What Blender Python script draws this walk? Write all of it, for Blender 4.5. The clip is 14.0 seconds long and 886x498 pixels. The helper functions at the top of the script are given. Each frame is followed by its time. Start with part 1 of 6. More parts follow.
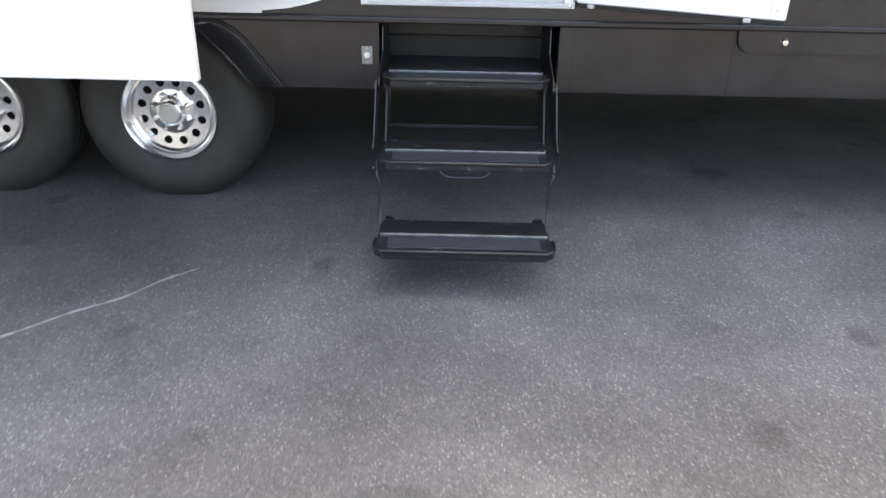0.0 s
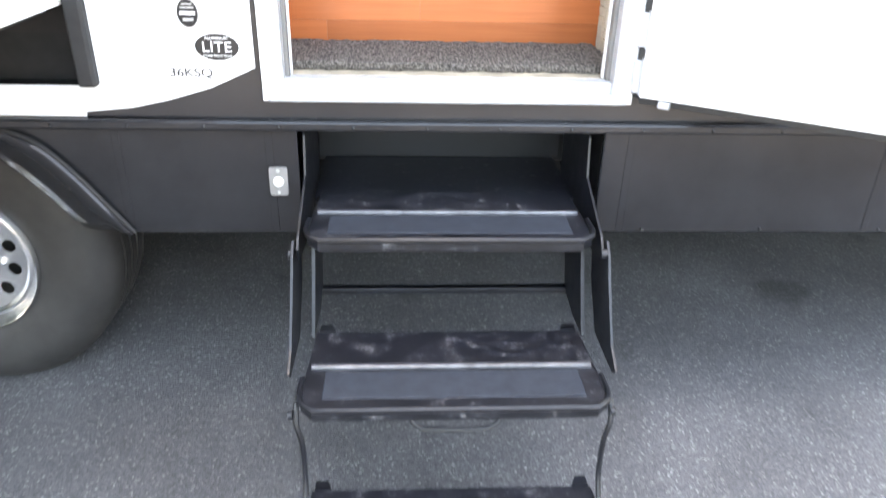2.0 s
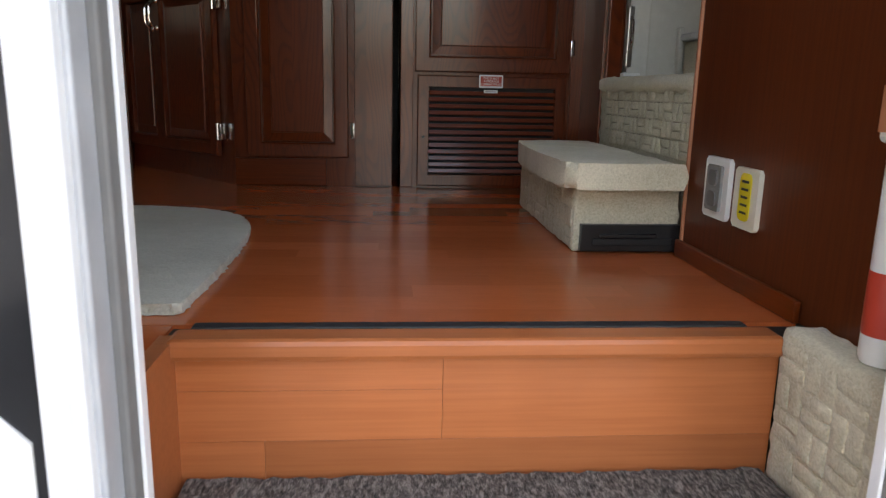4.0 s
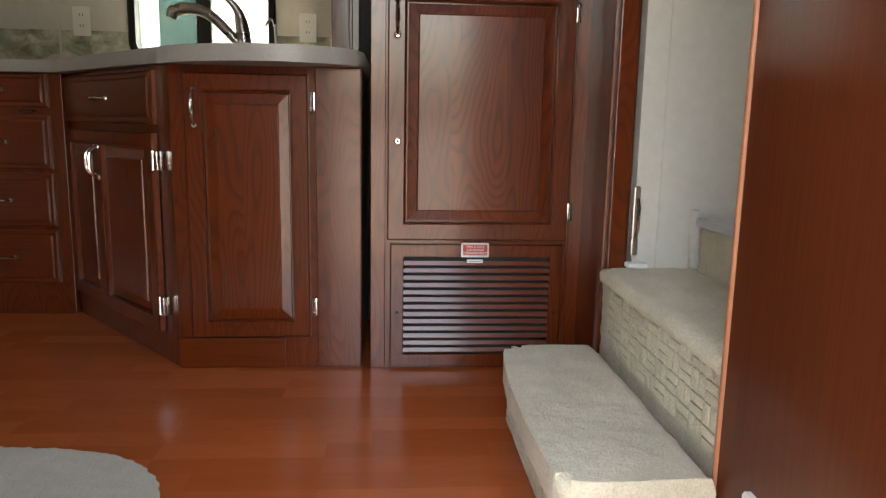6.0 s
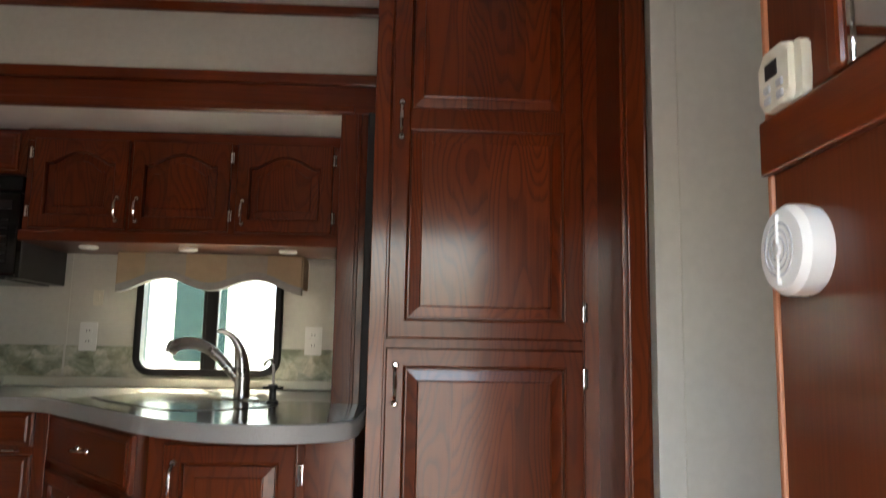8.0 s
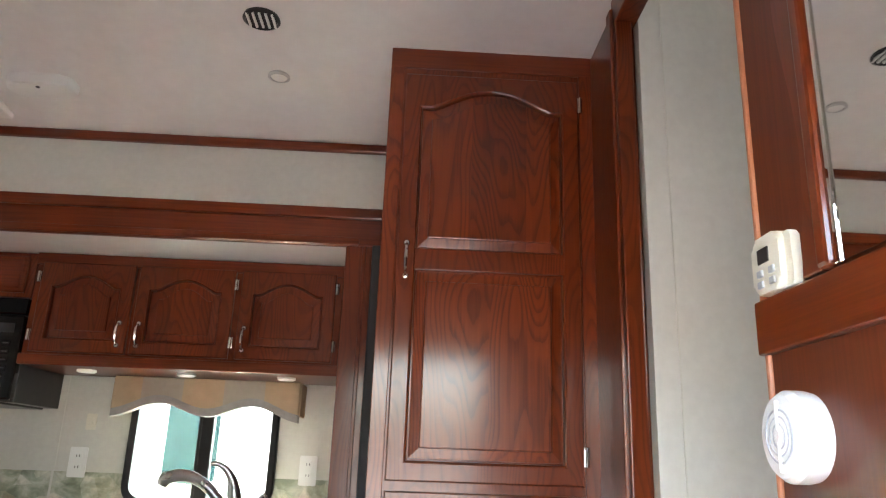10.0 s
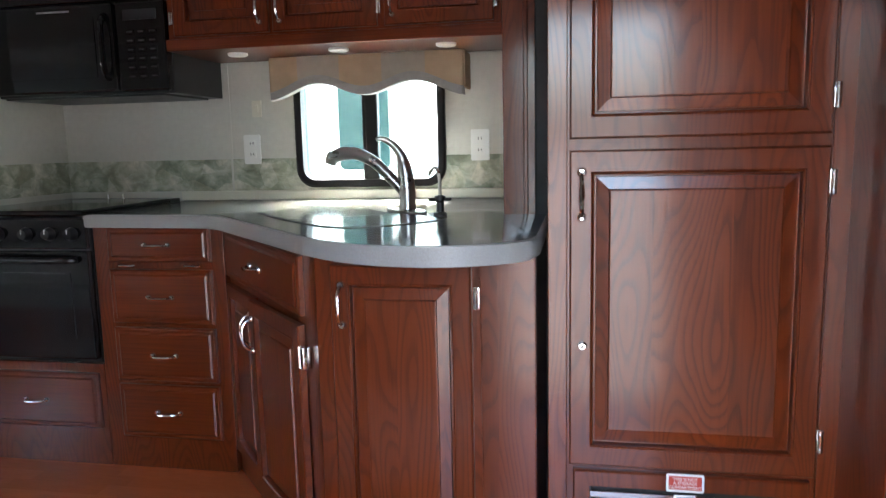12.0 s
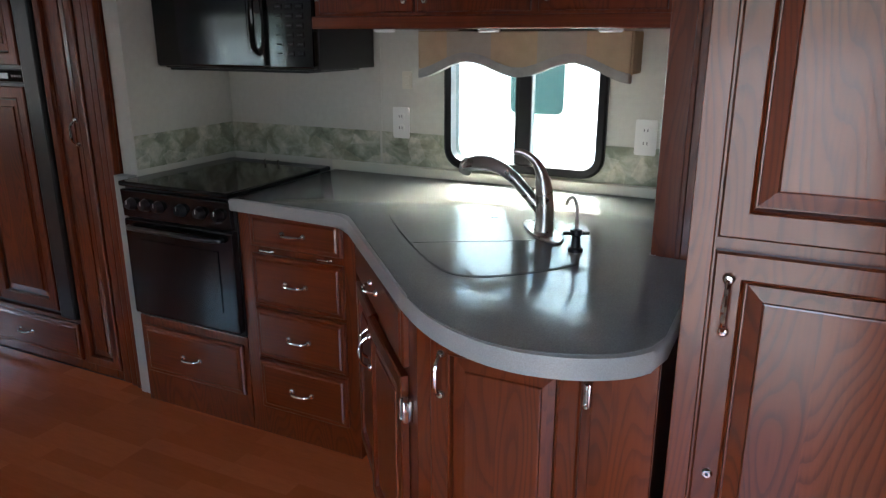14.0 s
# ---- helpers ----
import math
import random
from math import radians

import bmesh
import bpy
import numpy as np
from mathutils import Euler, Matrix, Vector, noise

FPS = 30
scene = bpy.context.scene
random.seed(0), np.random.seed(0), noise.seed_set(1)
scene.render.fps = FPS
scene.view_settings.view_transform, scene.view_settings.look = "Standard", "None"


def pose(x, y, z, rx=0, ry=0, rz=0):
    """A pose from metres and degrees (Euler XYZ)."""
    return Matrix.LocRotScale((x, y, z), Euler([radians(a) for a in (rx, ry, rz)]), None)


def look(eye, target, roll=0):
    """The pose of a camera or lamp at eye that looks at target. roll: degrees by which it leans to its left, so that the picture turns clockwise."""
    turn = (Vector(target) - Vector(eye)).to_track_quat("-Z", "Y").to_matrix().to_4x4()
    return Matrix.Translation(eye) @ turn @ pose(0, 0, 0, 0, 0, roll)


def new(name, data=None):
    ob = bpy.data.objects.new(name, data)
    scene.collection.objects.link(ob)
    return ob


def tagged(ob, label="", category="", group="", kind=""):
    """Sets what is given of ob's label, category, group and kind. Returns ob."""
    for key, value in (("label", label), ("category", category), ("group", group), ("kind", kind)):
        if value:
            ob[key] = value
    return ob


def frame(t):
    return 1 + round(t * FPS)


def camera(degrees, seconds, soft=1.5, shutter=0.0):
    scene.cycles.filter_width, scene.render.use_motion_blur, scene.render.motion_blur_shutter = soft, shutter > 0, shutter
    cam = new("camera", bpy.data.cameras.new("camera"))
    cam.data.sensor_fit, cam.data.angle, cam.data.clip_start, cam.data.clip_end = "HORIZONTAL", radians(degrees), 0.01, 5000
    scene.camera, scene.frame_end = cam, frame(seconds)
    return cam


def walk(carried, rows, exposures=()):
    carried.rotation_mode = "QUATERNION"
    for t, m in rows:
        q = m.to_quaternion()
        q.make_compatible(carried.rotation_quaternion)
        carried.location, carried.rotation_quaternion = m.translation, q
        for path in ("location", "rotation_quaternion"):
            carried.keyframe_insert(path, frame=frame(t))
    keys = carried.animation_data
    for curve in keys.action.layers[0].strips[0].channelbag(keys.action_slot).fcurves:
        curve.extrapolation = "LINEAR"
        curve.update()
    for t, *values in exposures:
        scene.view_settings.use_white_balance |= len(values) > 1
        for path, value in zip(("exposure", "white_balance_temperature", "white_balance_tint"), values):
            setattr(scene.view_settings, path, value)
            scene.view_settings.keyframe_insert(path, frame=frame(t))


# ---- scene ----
cam = camera(63.2, 14.0, soft=1.2, shutter=0.3)
PATH = [
    (0, (-0.061, -2.919, 1.23), (-0.07, -1.116, 0.365), 1.2),
    (0.5, (-0.09, -2.55, 1.264), (-0.073, -0.741, 0.412), -0.3),
    (1, (-0.016, -2.205, 1.274), (0.002, -0.432, 0.35), 2.3),
    (1.5, (-0.03, -1.9, 1.293), (-0.088, -0.186, 0.265), 2.3),
    (2, (-0.109, -1.583, 1.328), (0.007, 0.186, 0.402), 1.7),
    (2.5, (-0.12, -1.263, 1.383), (-0.084, 0.58, 0.609), 0.4),
    (3, (-0.135, -0.968, 1.413), (-0.077, 0.969, 0.921), 0.2),
    (3.2, (-0.163, -0.865, 1.425), (-0.019, 1.088, 1.018), 0.2),
    (5.3, (-0.072, -0.256, 1.639), (0.067, 1.68, 1.157), 2.2),
    (5.5, (-0.068, -0.211, 1.715), (0.087, 1.74, 1.301), 0.5),
    (6, (-0.03, -0.156, 1.842), (0.109, 1.81, 1.497), 1.1),
    (6.5, (-0.015, -0.081, 1.856), (0.125, 1.891, 1.553), 0.3),
    (7, (0.033, -0.004, 2.036), (0.111, 1.979, 1.795), 1.2),
    (7.5, (0.043, 0.009, 2.167), (0.075, 2.009, 2.16), 1.5),
    (8, (0.024, -0.018, 2.218), (0.1, 1.962, 2.489), 1.1),
    (8.2, (0.019, -0.027, 2.237), (0.113, 1.935, 2.61), 3.0),
    (10.3, (0.009, -0.062, 2.294), (0.068, 1.856, 2.858), 1.7),
    (10.5, (0.013, -0.028, 2.257), (0.031, 1.937, 2.629), 1.3),
    (11, (0.006, 0.035, 2.181), (-0.127, 2.031, 2.183), -2.5),
    (11.5, (0.003, 0.147, 2.144), (-0.228, 2.119, 1.9), -2.1),
    (12, (-0.03, 0.299, 2.231), (-0.397, 2.245, 1.949), -1.3),
    (12.5, (-0.007, 0.352, 2.366), (-0.436, 2.28, 2.054), -2.0),
    (13, (0.039, 0.48, 2.396), (-0.595, 2.355, 2.11), -1.4),
    (13.5, (0.075, 0.621, 2.498), (-0.816, 2.361, 2.077), 0.9),
    (14, (0.05, 0.608, 2.569), (-0.79, 2.331, 1.997), 0.0),
]
walk(cam, [(t, look(eye, target, roll)) for t, eye, target, roll in PATH],
     exposures=[(0, 3.35, 8100, 9), (0.5, 3.72, 8200, 9), (1.0, 3.98, 8400, 9), (1.5, 4.28, 8400, 9), (2.0, 4.7, 8500, 9), (2.5, 4.22, 8500, 10), (3.0, 3.35, 8400, 10),
                (3.2, 3.25, 8400, 10), (5.3, 4.82, 9600, 12), (6.5, 5.12, 9100, 12), (7.0, 5.4, 8800, 11), (7.5, 5.35, 8500, 11), (8.2, 4.97, 8200, 10),
                (10.3, 6.15, 7300, 9), (10.6, 6.0, 7200, 9), (11.0, 5.43, 7300, 10), (12.0, 5.63, 6600, 8), (13.0, 5.45, 6500, 7), (13.4, 5.25, 6500, 7), (14.0, 5.25, 6500, 8)])

# ---- world, sun, sky light, added fill lamps ----
world = bpy.data.worlds.new("sky")
scene.world = world
world.use_nodes = True
wn = world.node_tree
sky = wn.nodes.new("ShaderNodeTexSky")
sky.sky_type, sky.sun_disc = "NISHITA", False
sky.sun_elevation, sky.sun_rotation, sky.air_density, sky.dust_density = radians(55), radians(0), 1.0, 7.0
wn.links.new(sky.outputs[0], wn.nodes["Background"].inputs[0])
wn.nodes["Background"].inputs[1].default_value = 0.15
sun = new("sun", bpy.data.lights.new("sun", "SUN"))
sun.data.energy, sun.data.angle, sun.data.color = 1.2, radians(1.5), (1.0, 0.96, 0.9)
sun.matrix_world = look((0, 0, 0), (0.20, -0.574, -0.819))


def area_light(name, eye, target, sx, sy, watts):
    lamp = new(name, bpy.data.lights.new(name, "AREA"))
    lamp.data.shape, lamp.data.size, lamp.data.size_y, lamp.data.energy = "RECTANGLE", sx, sy, watts
    lamp.data.color = (0.84, 0.93, 1.0)
    lamp.matrix_world = look(eye, target)
    return lamp


area_light("sofa_window_light", (-4.78, -0.86, 2.47), (-2.5, 3, 2.0), 0.75, 0.5, 0.045)
# unseen rear source, added as fill for the living area
area_light("rear_fill_light", (-5.95, 1.2, 2.32), (0, 1.2, 2.0), 0.75, 0.5, 0.03)
# lamp with no window behind it, added to brighten the raised hallway
area_light("hall_fill_light", (2.1, 0.9, 2.9), (0.4, 1.2, 2.2), 0.7, 0.6, 0.10)

# ---- materials ----
MATS = {}


def base(name, colour, rough, metal=0.0, spec=0.5):
    m = bpy.data.materials.new(name)
    m.use_nodes = True
    b = m.node_tree.nodes["Principled BSDF"]
    b.inputs["Base Color"].default_value = (*colour, 1)
    b.inputs["Roughness"].default_value = rough
    b.inputs["Metallic"].default_value = metal
    b.inputs["Specular IOR Level"].default_value = spec
    MATS[name] = m
    return m, m.node_tree, b


def coords(t, scale=(1, 1, 1), rot=(0, 0, 0)):
    tc = t.nodes.new("ShaderNodeTexCoord")
    mp = t.nodes.new("ShaderNodeMapping")
    mp.inputs["Scale"].default_value = scale
    mp.inputs["Rotation"].default_value = [radians(a) for a in rot]
    t.links.new(tc.outputs["Object"], mp.inputs[0])
    return mp.outputs[0]


def noise_tex(t, vec, scale, detail=4.0, rough=0.6, dist=0.0):
    n = t.nodes.new("ShaderNodeTexNoise")
    n.inputs["Scale"].default_value, n.inputs["Detail"].default_value = scale, detail
    n.inputs["Roughness"].default_value, n.inputs["Distortion"].default_value = rough, dist
    t.links.new(vec, n.inputs["Vector"])
    return n.outputs["Fac"]


def ramp(t, fac, stops):
    r = t.nodes.new("ShaderNodeValToRGB")
    while len(r.color_ramp.elements) < len(stops):
        r.color_ramp.elements.new(0.5)
    for e, (p, c) in zip(r.color_ramp.elements, stops):
        e.position, e.color = p, (*c, 1) if len(c) == 3 else c
    t.links.new(fac, r.inputs[0])
    return r.outputs[0]


def mix(t, fac, a, b, how="MIX"):
    n = t.nodes.new("ShaderNodeMix")
    n.data_type, n.blend_type = "RGBA", how
    for sock, v in ((n.inputs[0], fac), (n.inputs[6], a), (n.inputs[7], b)):
        if hasattr(v, "links"):
            t.links.new(v, sock)
        else:
            sock.default_value = v if isinstance(v, float) else (*v, 1)
    return n.outputs[2]


def bump(t, b, height, strength, dist=0.002):
    n = t.nodes.new("ShaderNodeBump")
    n.inputs["Strength"].default_value, n.inputs["Distance"].default_value = strength, dist
    t.links.new(height, n.inputs["Height"])
    t.links.new(n.outputs[0], b.inputs["Normal"])


def spread(t, b, fac, lo, hi):
    m = t.nodes.new("ShaderNodeMapRange")
    m.inputs[3].default_value, m.inputs[4].default_value = lo, hi
    t.links.new(fac, m.inputs[0])
    t.links.new(m.outputs[0], b.inputs["Roughness"])


def plain(name, colour, rough, metal=0.0, var=0.12, scale=6.0, bmp=0.05, bscale=200.0, spec=0.5):
    m, t, b = base(name, colour, rough, metal, spec)
    v = coords(t)
    n = noise_tex(t, v, scale, 5)
    lo = tuple(c * (1 - var) for c in colour)
    hi = tuple(min(1, c * (1 + var)) for c in colour)
    t.links.new(ramp(t, n, [(0.3, lo), (0.7, hi)]), b.inputs["Base Color"])
    spread(t, b, noise_tex(t, v, scale * 3, 3), max(0.02, rough * 0.8), min(1, rough * 1.25))
    if bmp:
        bump(t, b, noise_tex(t, v, bscale, 3), bmp, 0.001)
    return m


def maths(t, op, a, b):
    n = t.nodes.new("ShaderNodeMath")
    n.operation = op
    for sock, v in zip(n.inputs, (a, b)):
        if hasattr(v, "links"):
            t.links.new(v, sock)
        else:
            sock.default_value = v
    return n.outputs[0]


def wood(name, dark, light, rough=0.32, axis="z", cathedral=True, scale=1.0, gap=1.0, vary=0.0, board=0.0, coat=0.75, relief=0.15):
    """Stained ash: glued boards, growth rings drawn out along the axis, open pores, uneven stain, satin varnish."""
    m, t, b = base(name, light, rough, 0.0, 0.2)
    st = {"z": (1, 1, 0.2), "x": (0.2, 1, 1), "y": (1, 0.2, 1)}[axis]
    info = t.nodes.new("ShaderNodeObjectInfo")
    tc = t.nodes.new("ShaderNodeTexCoord")
    sp = t.nodes.new("ShaderNodeSeparateXYZ")
    t.links.new(tc.outputs["Object"], sp.inputs[0])
    seed = info.outputs["Random"]
    tone = None
    if board:
        across = sp.outputs["Z"] if axis == "x" else sp.outputs["X"]
        number = maths(t, "FLOOR", maths(t, "ADD", maths(t, "DIVIDE", across, board), maths(t, "MULTIPLY", seed, 7.0)), 0.0)
        wn = t.nodes.new("ShaderNodeTexWhiteNoise")
        wn.noise_dimensions = "1D"
        t.links.new(maths(t, "ADD", number, maths(t, "MULTIPLY", seed, 31.0)), wn.inputs["W"])
        seed = tone = wn.outputs["Value"]
    add = t.nodes.new("ShaderNodeVectorMath")
    add.operation = "MULTIPLY_ADD"
    comb = t.nodes.new("ShaderNodeCombineXYZ")
    for i in range(3):
        t.links.new(seed, comb.inputs[i])
    t.links.new(comb.outputs[0], add.inputs[0])
    add.inputs[1].default_value = (5.1, 3.3, 2.7)
    t.links.new(coords(t, tuple(q * scale for q in st)), add.inputs[2])
    v = add.outputs[0]
    pores = noise_tex(t, coords(t, tuple(q if q == 1 else 0.025 for q in st)), 150, 3, 0.6)
    field = noise_tex(t, v, 8.0, 1.2, 0.3, 0.1)
    ragged = maths(t, "MULTIPLY_ADD", pores, 0.012)
    ragged.node.inputs[2].default_value = -0.006
    count = maths(t, "MULTIPLY", maths(t, "ADD", field, ragged), 29.0 * gap)
    rings = ramp(t, maths(t, "FRACT", count, 0.0), [(0.0, (0.05, 0.05, 0.05)), (0.16, (0.25, 0.25, 0.25)), (0.38, (0.85, 0.85, 0.85)), (0.7, (1, 1, 1)), (0.93, (0.75, 0.75, 0.75)), (1.0, (0.05, 0.05, 0.05))])
    stain = noise_tex(t, coords(t, (1, 1, 0.4)), 2.2, 3)
    streak = ramp(t, pores, [(0.30, (0, 0, 0)), (0.62, (1, 1, 1))])
    grain = mix(t, 0.25, rings, streak) if cathedral else mix(t, 0.65, (0.75, 0.75, 0.75), streak)
    col = mix(t, grain, dark, light)
    col = mix(t, 0.55, col, ramp(t, stain, [(0.3, (0.66, 0.60, 0.56)), (0.7, (1.18, 1.14, 1.05))]), "MULTIPLY")
    if tone is not None:
        col = mix(t, 1.0, col, ramp(t, tone, [(0.0, (0.84, 0.82, 0.82)), (1.0, (1.16, 1.18, 1.18))]), "MULTIPLY")
    if vary:
        col = mix(t, 1.0, col, ramp(t, info.outputs["Random"], [(0.0, (1 - vary,) * 3), (1.0, (1 + vary,) * 3)]), "MULTIPLY")
    t.links.new(col, b.inputs["Base Color"])
    b.inputs["Coat Weight"].default_value, b.inputs["Coat Roughness"].default_value = coat, 0.14
    spread(t, b, stain, rough * 0.85, rough * 1.2)
    bump(t, b, mix(t, 0.6, rings, streak) if cathedral else streak, relief, 0.0005)
    t.links.new(b.inputs["Normal"].links[0].from_socket, b.inputs["Coat Normal"])
    return m


wood("cherry", (0.080, 0.0120, 0.0024), (0.176, 0.0305, 0.0057), rough=0.34, board=0.16, gap=0.85, coat=0.82)
wood("cherry_panel", (0.090, 0.0136, 0.0027), (0.160, 0.0278, 0.0052), rough=0.34, board=0.11, gap=0.8)
wood("cherry_flat", (0.086, 0.0130, 0.0025), (0.148, 0.0255, 0.0048), rough=0.34, gap=0.8, relief=0.17)
wood("cherry_y", (0.092, 0.0140, 0.0027), (0.158, 0.0275, 0.0052), rough=0.34, axis="y", cathedral=False, relief=0.10)
wood("cherry_x", (0.092, 0.0140, 0.0027), (0.158, 0.0275, 0.0052), rough=0.34, axis="x", cathedral=False, relief=0.10)
wood("wall_veneer", (0.080, 0.0155, 0.0046), (0.120, 0.0255, 0.0072), rough=0.5, cathedral=False, scale=0.6, coat=0.3, relief=0.08)
wood("riser_laminate", (0.40, 0.118, 0.042), (0.50, 0.158, 0.060), rough=0.4, axis="x", cathedral=False, scale=0.5, vary=0.16, coat=0.3, relief=0.05)
plain("edge_band", (0.42, 0.16, 0.08), 0.4, var=0.1)
# near-black for joints, screws and the unlit hollows behind slats and slots
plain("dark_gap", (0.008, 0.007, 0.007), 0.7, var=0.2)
plain("gelcoat_black", (0.022, 0.0222, 0.0245), 0.12, var=0.15, scale=3, bmp=0.03, bscale=9, spec=0.4)
plain("skirt_black", (0.0165, 0.0172, 0.0195), 0.08, var=0.35, scale=3, bmp=0.06, bscale=9, spec=0.4)
plain("gelcoat_white", (0.80, 0.80, 0.79), 0.18, var=0.02, scale=3, bmp=0.02, bscale=30)
plain("white_paint", (0.78, 0.79, 0.80), 0.3, var=0.03)
plain("frame_aluminium", (0.44, 0.455, 0.475), 0.34, metal=0.1, var=0.12, scale=12)
plain("well_tan", (0.40, 0.35, 0.27), 0.6, var=0.3, scale=14, bmp=0.1, bscale=120)
plain("dull_metal", (0.25, 0.25, 0.25), 0.45, metal=0.4, var=0.1, scale=30)
plain("seal_grey", (0.16, 0.155, 0.15), 0.55, var=0.1, scale=20)
plain("rubber", (0.020, 0.020, 0.021), 0.62, var=0.2, scale=14, bmp=0.2, bscale=90)
plain("tyre_rubber", (0.024, 0.023, 0.023), 0.6, var=0.25, scale=9, bmp=0.15, bscale=120)
plain("polished_alloy", (0.86, 0.86, 0.87), 0.24, metal=1.0, var=0.05, scale=10, bmp=0.02)
plain("chrome", (0.72, 0.70, 0.68), 0.12, metal=1.0, var=0.05, bmp=0.0)
plain("brushed_nickel", (0.42, 0.40, 0.38), 0.28, metal=1.0, var=0.06, bmp=0.04, bscale=300)
plain("ridge_worn", (0.16, 0.165, 0.18), 0.35, metal=0.6, var=0.4, scale=25, bmp=0.1, bscale=160)
plain("step_steel", (0.006, 0.007, 0.010), 0.38, var=0.3, scale=10, bmp=0.25, bscale=160)
plain("wall_vinyl", (0.56, 0.55, 0.49), 0.62, var=0.04, scale=40, bmp=0.12, bscale=260)
plain("hall_vinyl", (0.58, 0.57, 0.52), 0.62, var=0.04, scale=40, bmp=0.12, bscale=260)
plain("ceiling_vinyl", (0.72, 0.71, 0.68), 0.7, var=0.03, scale=20, bmp=0.15, bscale=180)
plain("appliance_black", (0.007, 0.007, 0.0075), 0.07, var=0.15, bmp=0.0, spec=0.4)
plain("black_plastic", (0.009, 0.009, 0.010), 0.32, var=0.15)
plain("white_plastic", (0.74, 0.74, 0.71), 0.35, var=0.03, bmp=0.0)
plain("ivory_plastic", (0.66, 0.63, 0.52), 0.4, var=0.03, bmp=0.0)
plain("grey_screen", (0.42, 0.43, 0.45), 0.55, var=0.05, scale=30)
plain("amber_lens", (0.85, 0.26, 0.01), 0.12, var=0.08, scale=60, bmp=0.1, bscale=150)
plain("black_print", (0.015, 0.015, 0.016), 0.3, var=0.1, bmp=0.0)
plain("white_print", (0.80, 0.80, 0.79), 0.35, var=0.03, bmp=0.0)
plain("silver_print", (0.48, 0.48, 0.47), 0.35, metal=0.3, var=0.1, bmp=0.0)
plain("faint_print", (0.032, 0.033, 0.034), 0.4, var=0.1, bmp=0.0)
plain("red_print", (0.50, 0.05, 0.03), 0.35, var=0.05, bmp=0.0)
plain("blue_print", (0.10, 0.28, 0.50), 0.35, var=0.05, bmp=0.0)
plain("yellow_print", (0.72, 0.58, 0.02), 0.4, var=0.05, bmp=0.0)
plain("underbody_black", (0.010, 0.010, 0.010), 0.8, var=0.3)
plain("teal_glass", (0.014, 0.034, 0.036), 0.2, var=0.1, scale=2, bmp=0.0, spec=0.1)
plain("neighbour_white", (0.66, 0.675, 0.69), 0.3, var=0.02, scale=2)
plain("crack_dust", (0.26, 0.255, 0.25), 0.95, var=0.25, scale=40, bmp=0.4, bscale=120)

m, t, b = base("asphalt", (0.06, 0.06, 0.062), 0.9)
v = coords(t)
vor = t.nodes.new("ShaderNodeTexVoronoi")
vor.inputs["Scale"].default_value = 185
t.links.new(v, vor.inputs["Vector"])
sep = t.nodes.new("ShaderNodeSeparateColor")
t.links.new(vor.outputs["Color"], sep.inputs[0])
stone = ramp(t, sep.outputs[0], [(0.0, (0.060, 0.061, 0.065)), (0.6, (0.084, 0.0855, 0.091)), (0.93, (0.106, 0.108, 0.114)), (0.992, (0.19, 0.19, 0.192))])
fine = noise_tex(t, v, 320, 3, 0.7)
stone = mix(t, 0.75, stone, ramp(t, fine, [(0.3, (0.5, 0.5, 0.51)), (0.7, (1.5, 1.49, 1.48))]), "MULTIPLY")
big = noise_tex(t, v, 1.1, 5, 0.62)
stone = mix(t, 0.85, stone, ramp(t, big, [(0.30, (0.66, 0.66, 0.67)), (0.48, (1.0, 1.0, 1.0)), (0.68, (1.5, 1.49, 1.48))]), "MULTIPLY")
blots = noise_tex(t, coords(t, (1, 1, 1), (0, 0, 30)), 3.0, 2, 0.4)
stone = mix(t, 0.7, stone, ramp(t, blots, [(0.29, (0.48, 0.47, 0.46)), (0.35, (1, 1, 1))]), "MULTIPLY")
t.links.new(stone, b.inputs["Base Color"])
bump(t, b, mix(t, 0.5, vor.outputs["Distance"], fine), 0.9, 0.006)

m, t, b = base("step_worn", (0.03, 0.034, 0.045), 0.45)
v = coords(t)
wear = noise_tex(t, coords(t, (0.8, 1, 1)), 34, 8, 0.78)
t.links.new(ramp(t, wear, [(0.46, (0.004, 0.005, 0.008)), (0.56, (0.011, 0.012, 0.017)), (0.62, (0.050, 0.051, 0.056)), (0.70, (0.17, 0.17, 0.175))]), b.inputs["Base Color"])
spread(t, b, wear, 0.25, 0.65)
bump(t, b, noise_tex(t, v, 170, 3), 0.2, 0.001)

m, t, b = base("grit_pad", (0.045, 0.055, 0.075), 0.7)
v = coords(t)
t.links.new(ramp(t, noise_tex(t, v, 30, 5), [(0.3, (0.008, 0.012, 0.020)), (0.7, (0.018, 0.024, 0.035))]), b.inputs["Base Color"])
bump(t, b, noise_tex(t, v, 420, 2), 0.5, 0.001)

m, t, b = base("counter_solid", (0.12, 0.115, 0.11), 0.14)
v = coords(t)
sp = noise_tex(t, v, 420, 2, 0.7)
col = ramp(t, sp, [(0.36, (0.178, 0.179, 0.174)), (0.5, (0.216, 0.217, 0.211)), (0.66, (0.260, 0.260, 0.252))])
col = mix(t, 0.5, col, ramp(t, noise_tex(t, v, 5, 4), [(0.3, (0.9, 0.9, 0.9)), (0.7, (1.1, 1.1, 1.1))]), "MULTIPLY")
t.links.new(col, b.inputs["Base Color"])
spread(t, b, noise_tex(t, v, 9, 4), 0.07, 0.15)
b.inputs["Specular IOR Level"].default_value = 0.24
m, t, b = base("counter_edge", (0.36, 0.345, 0.32), 0.35)
v = coords(t)
t.links.new(ramp(t, noise_tex(t, v, 420, 2, 0.7), [(0.36, (0.30, 0.292, 0.28)), (0.66, (0.37, 0.36, 0.345))]), b.inputs["Base Color"])

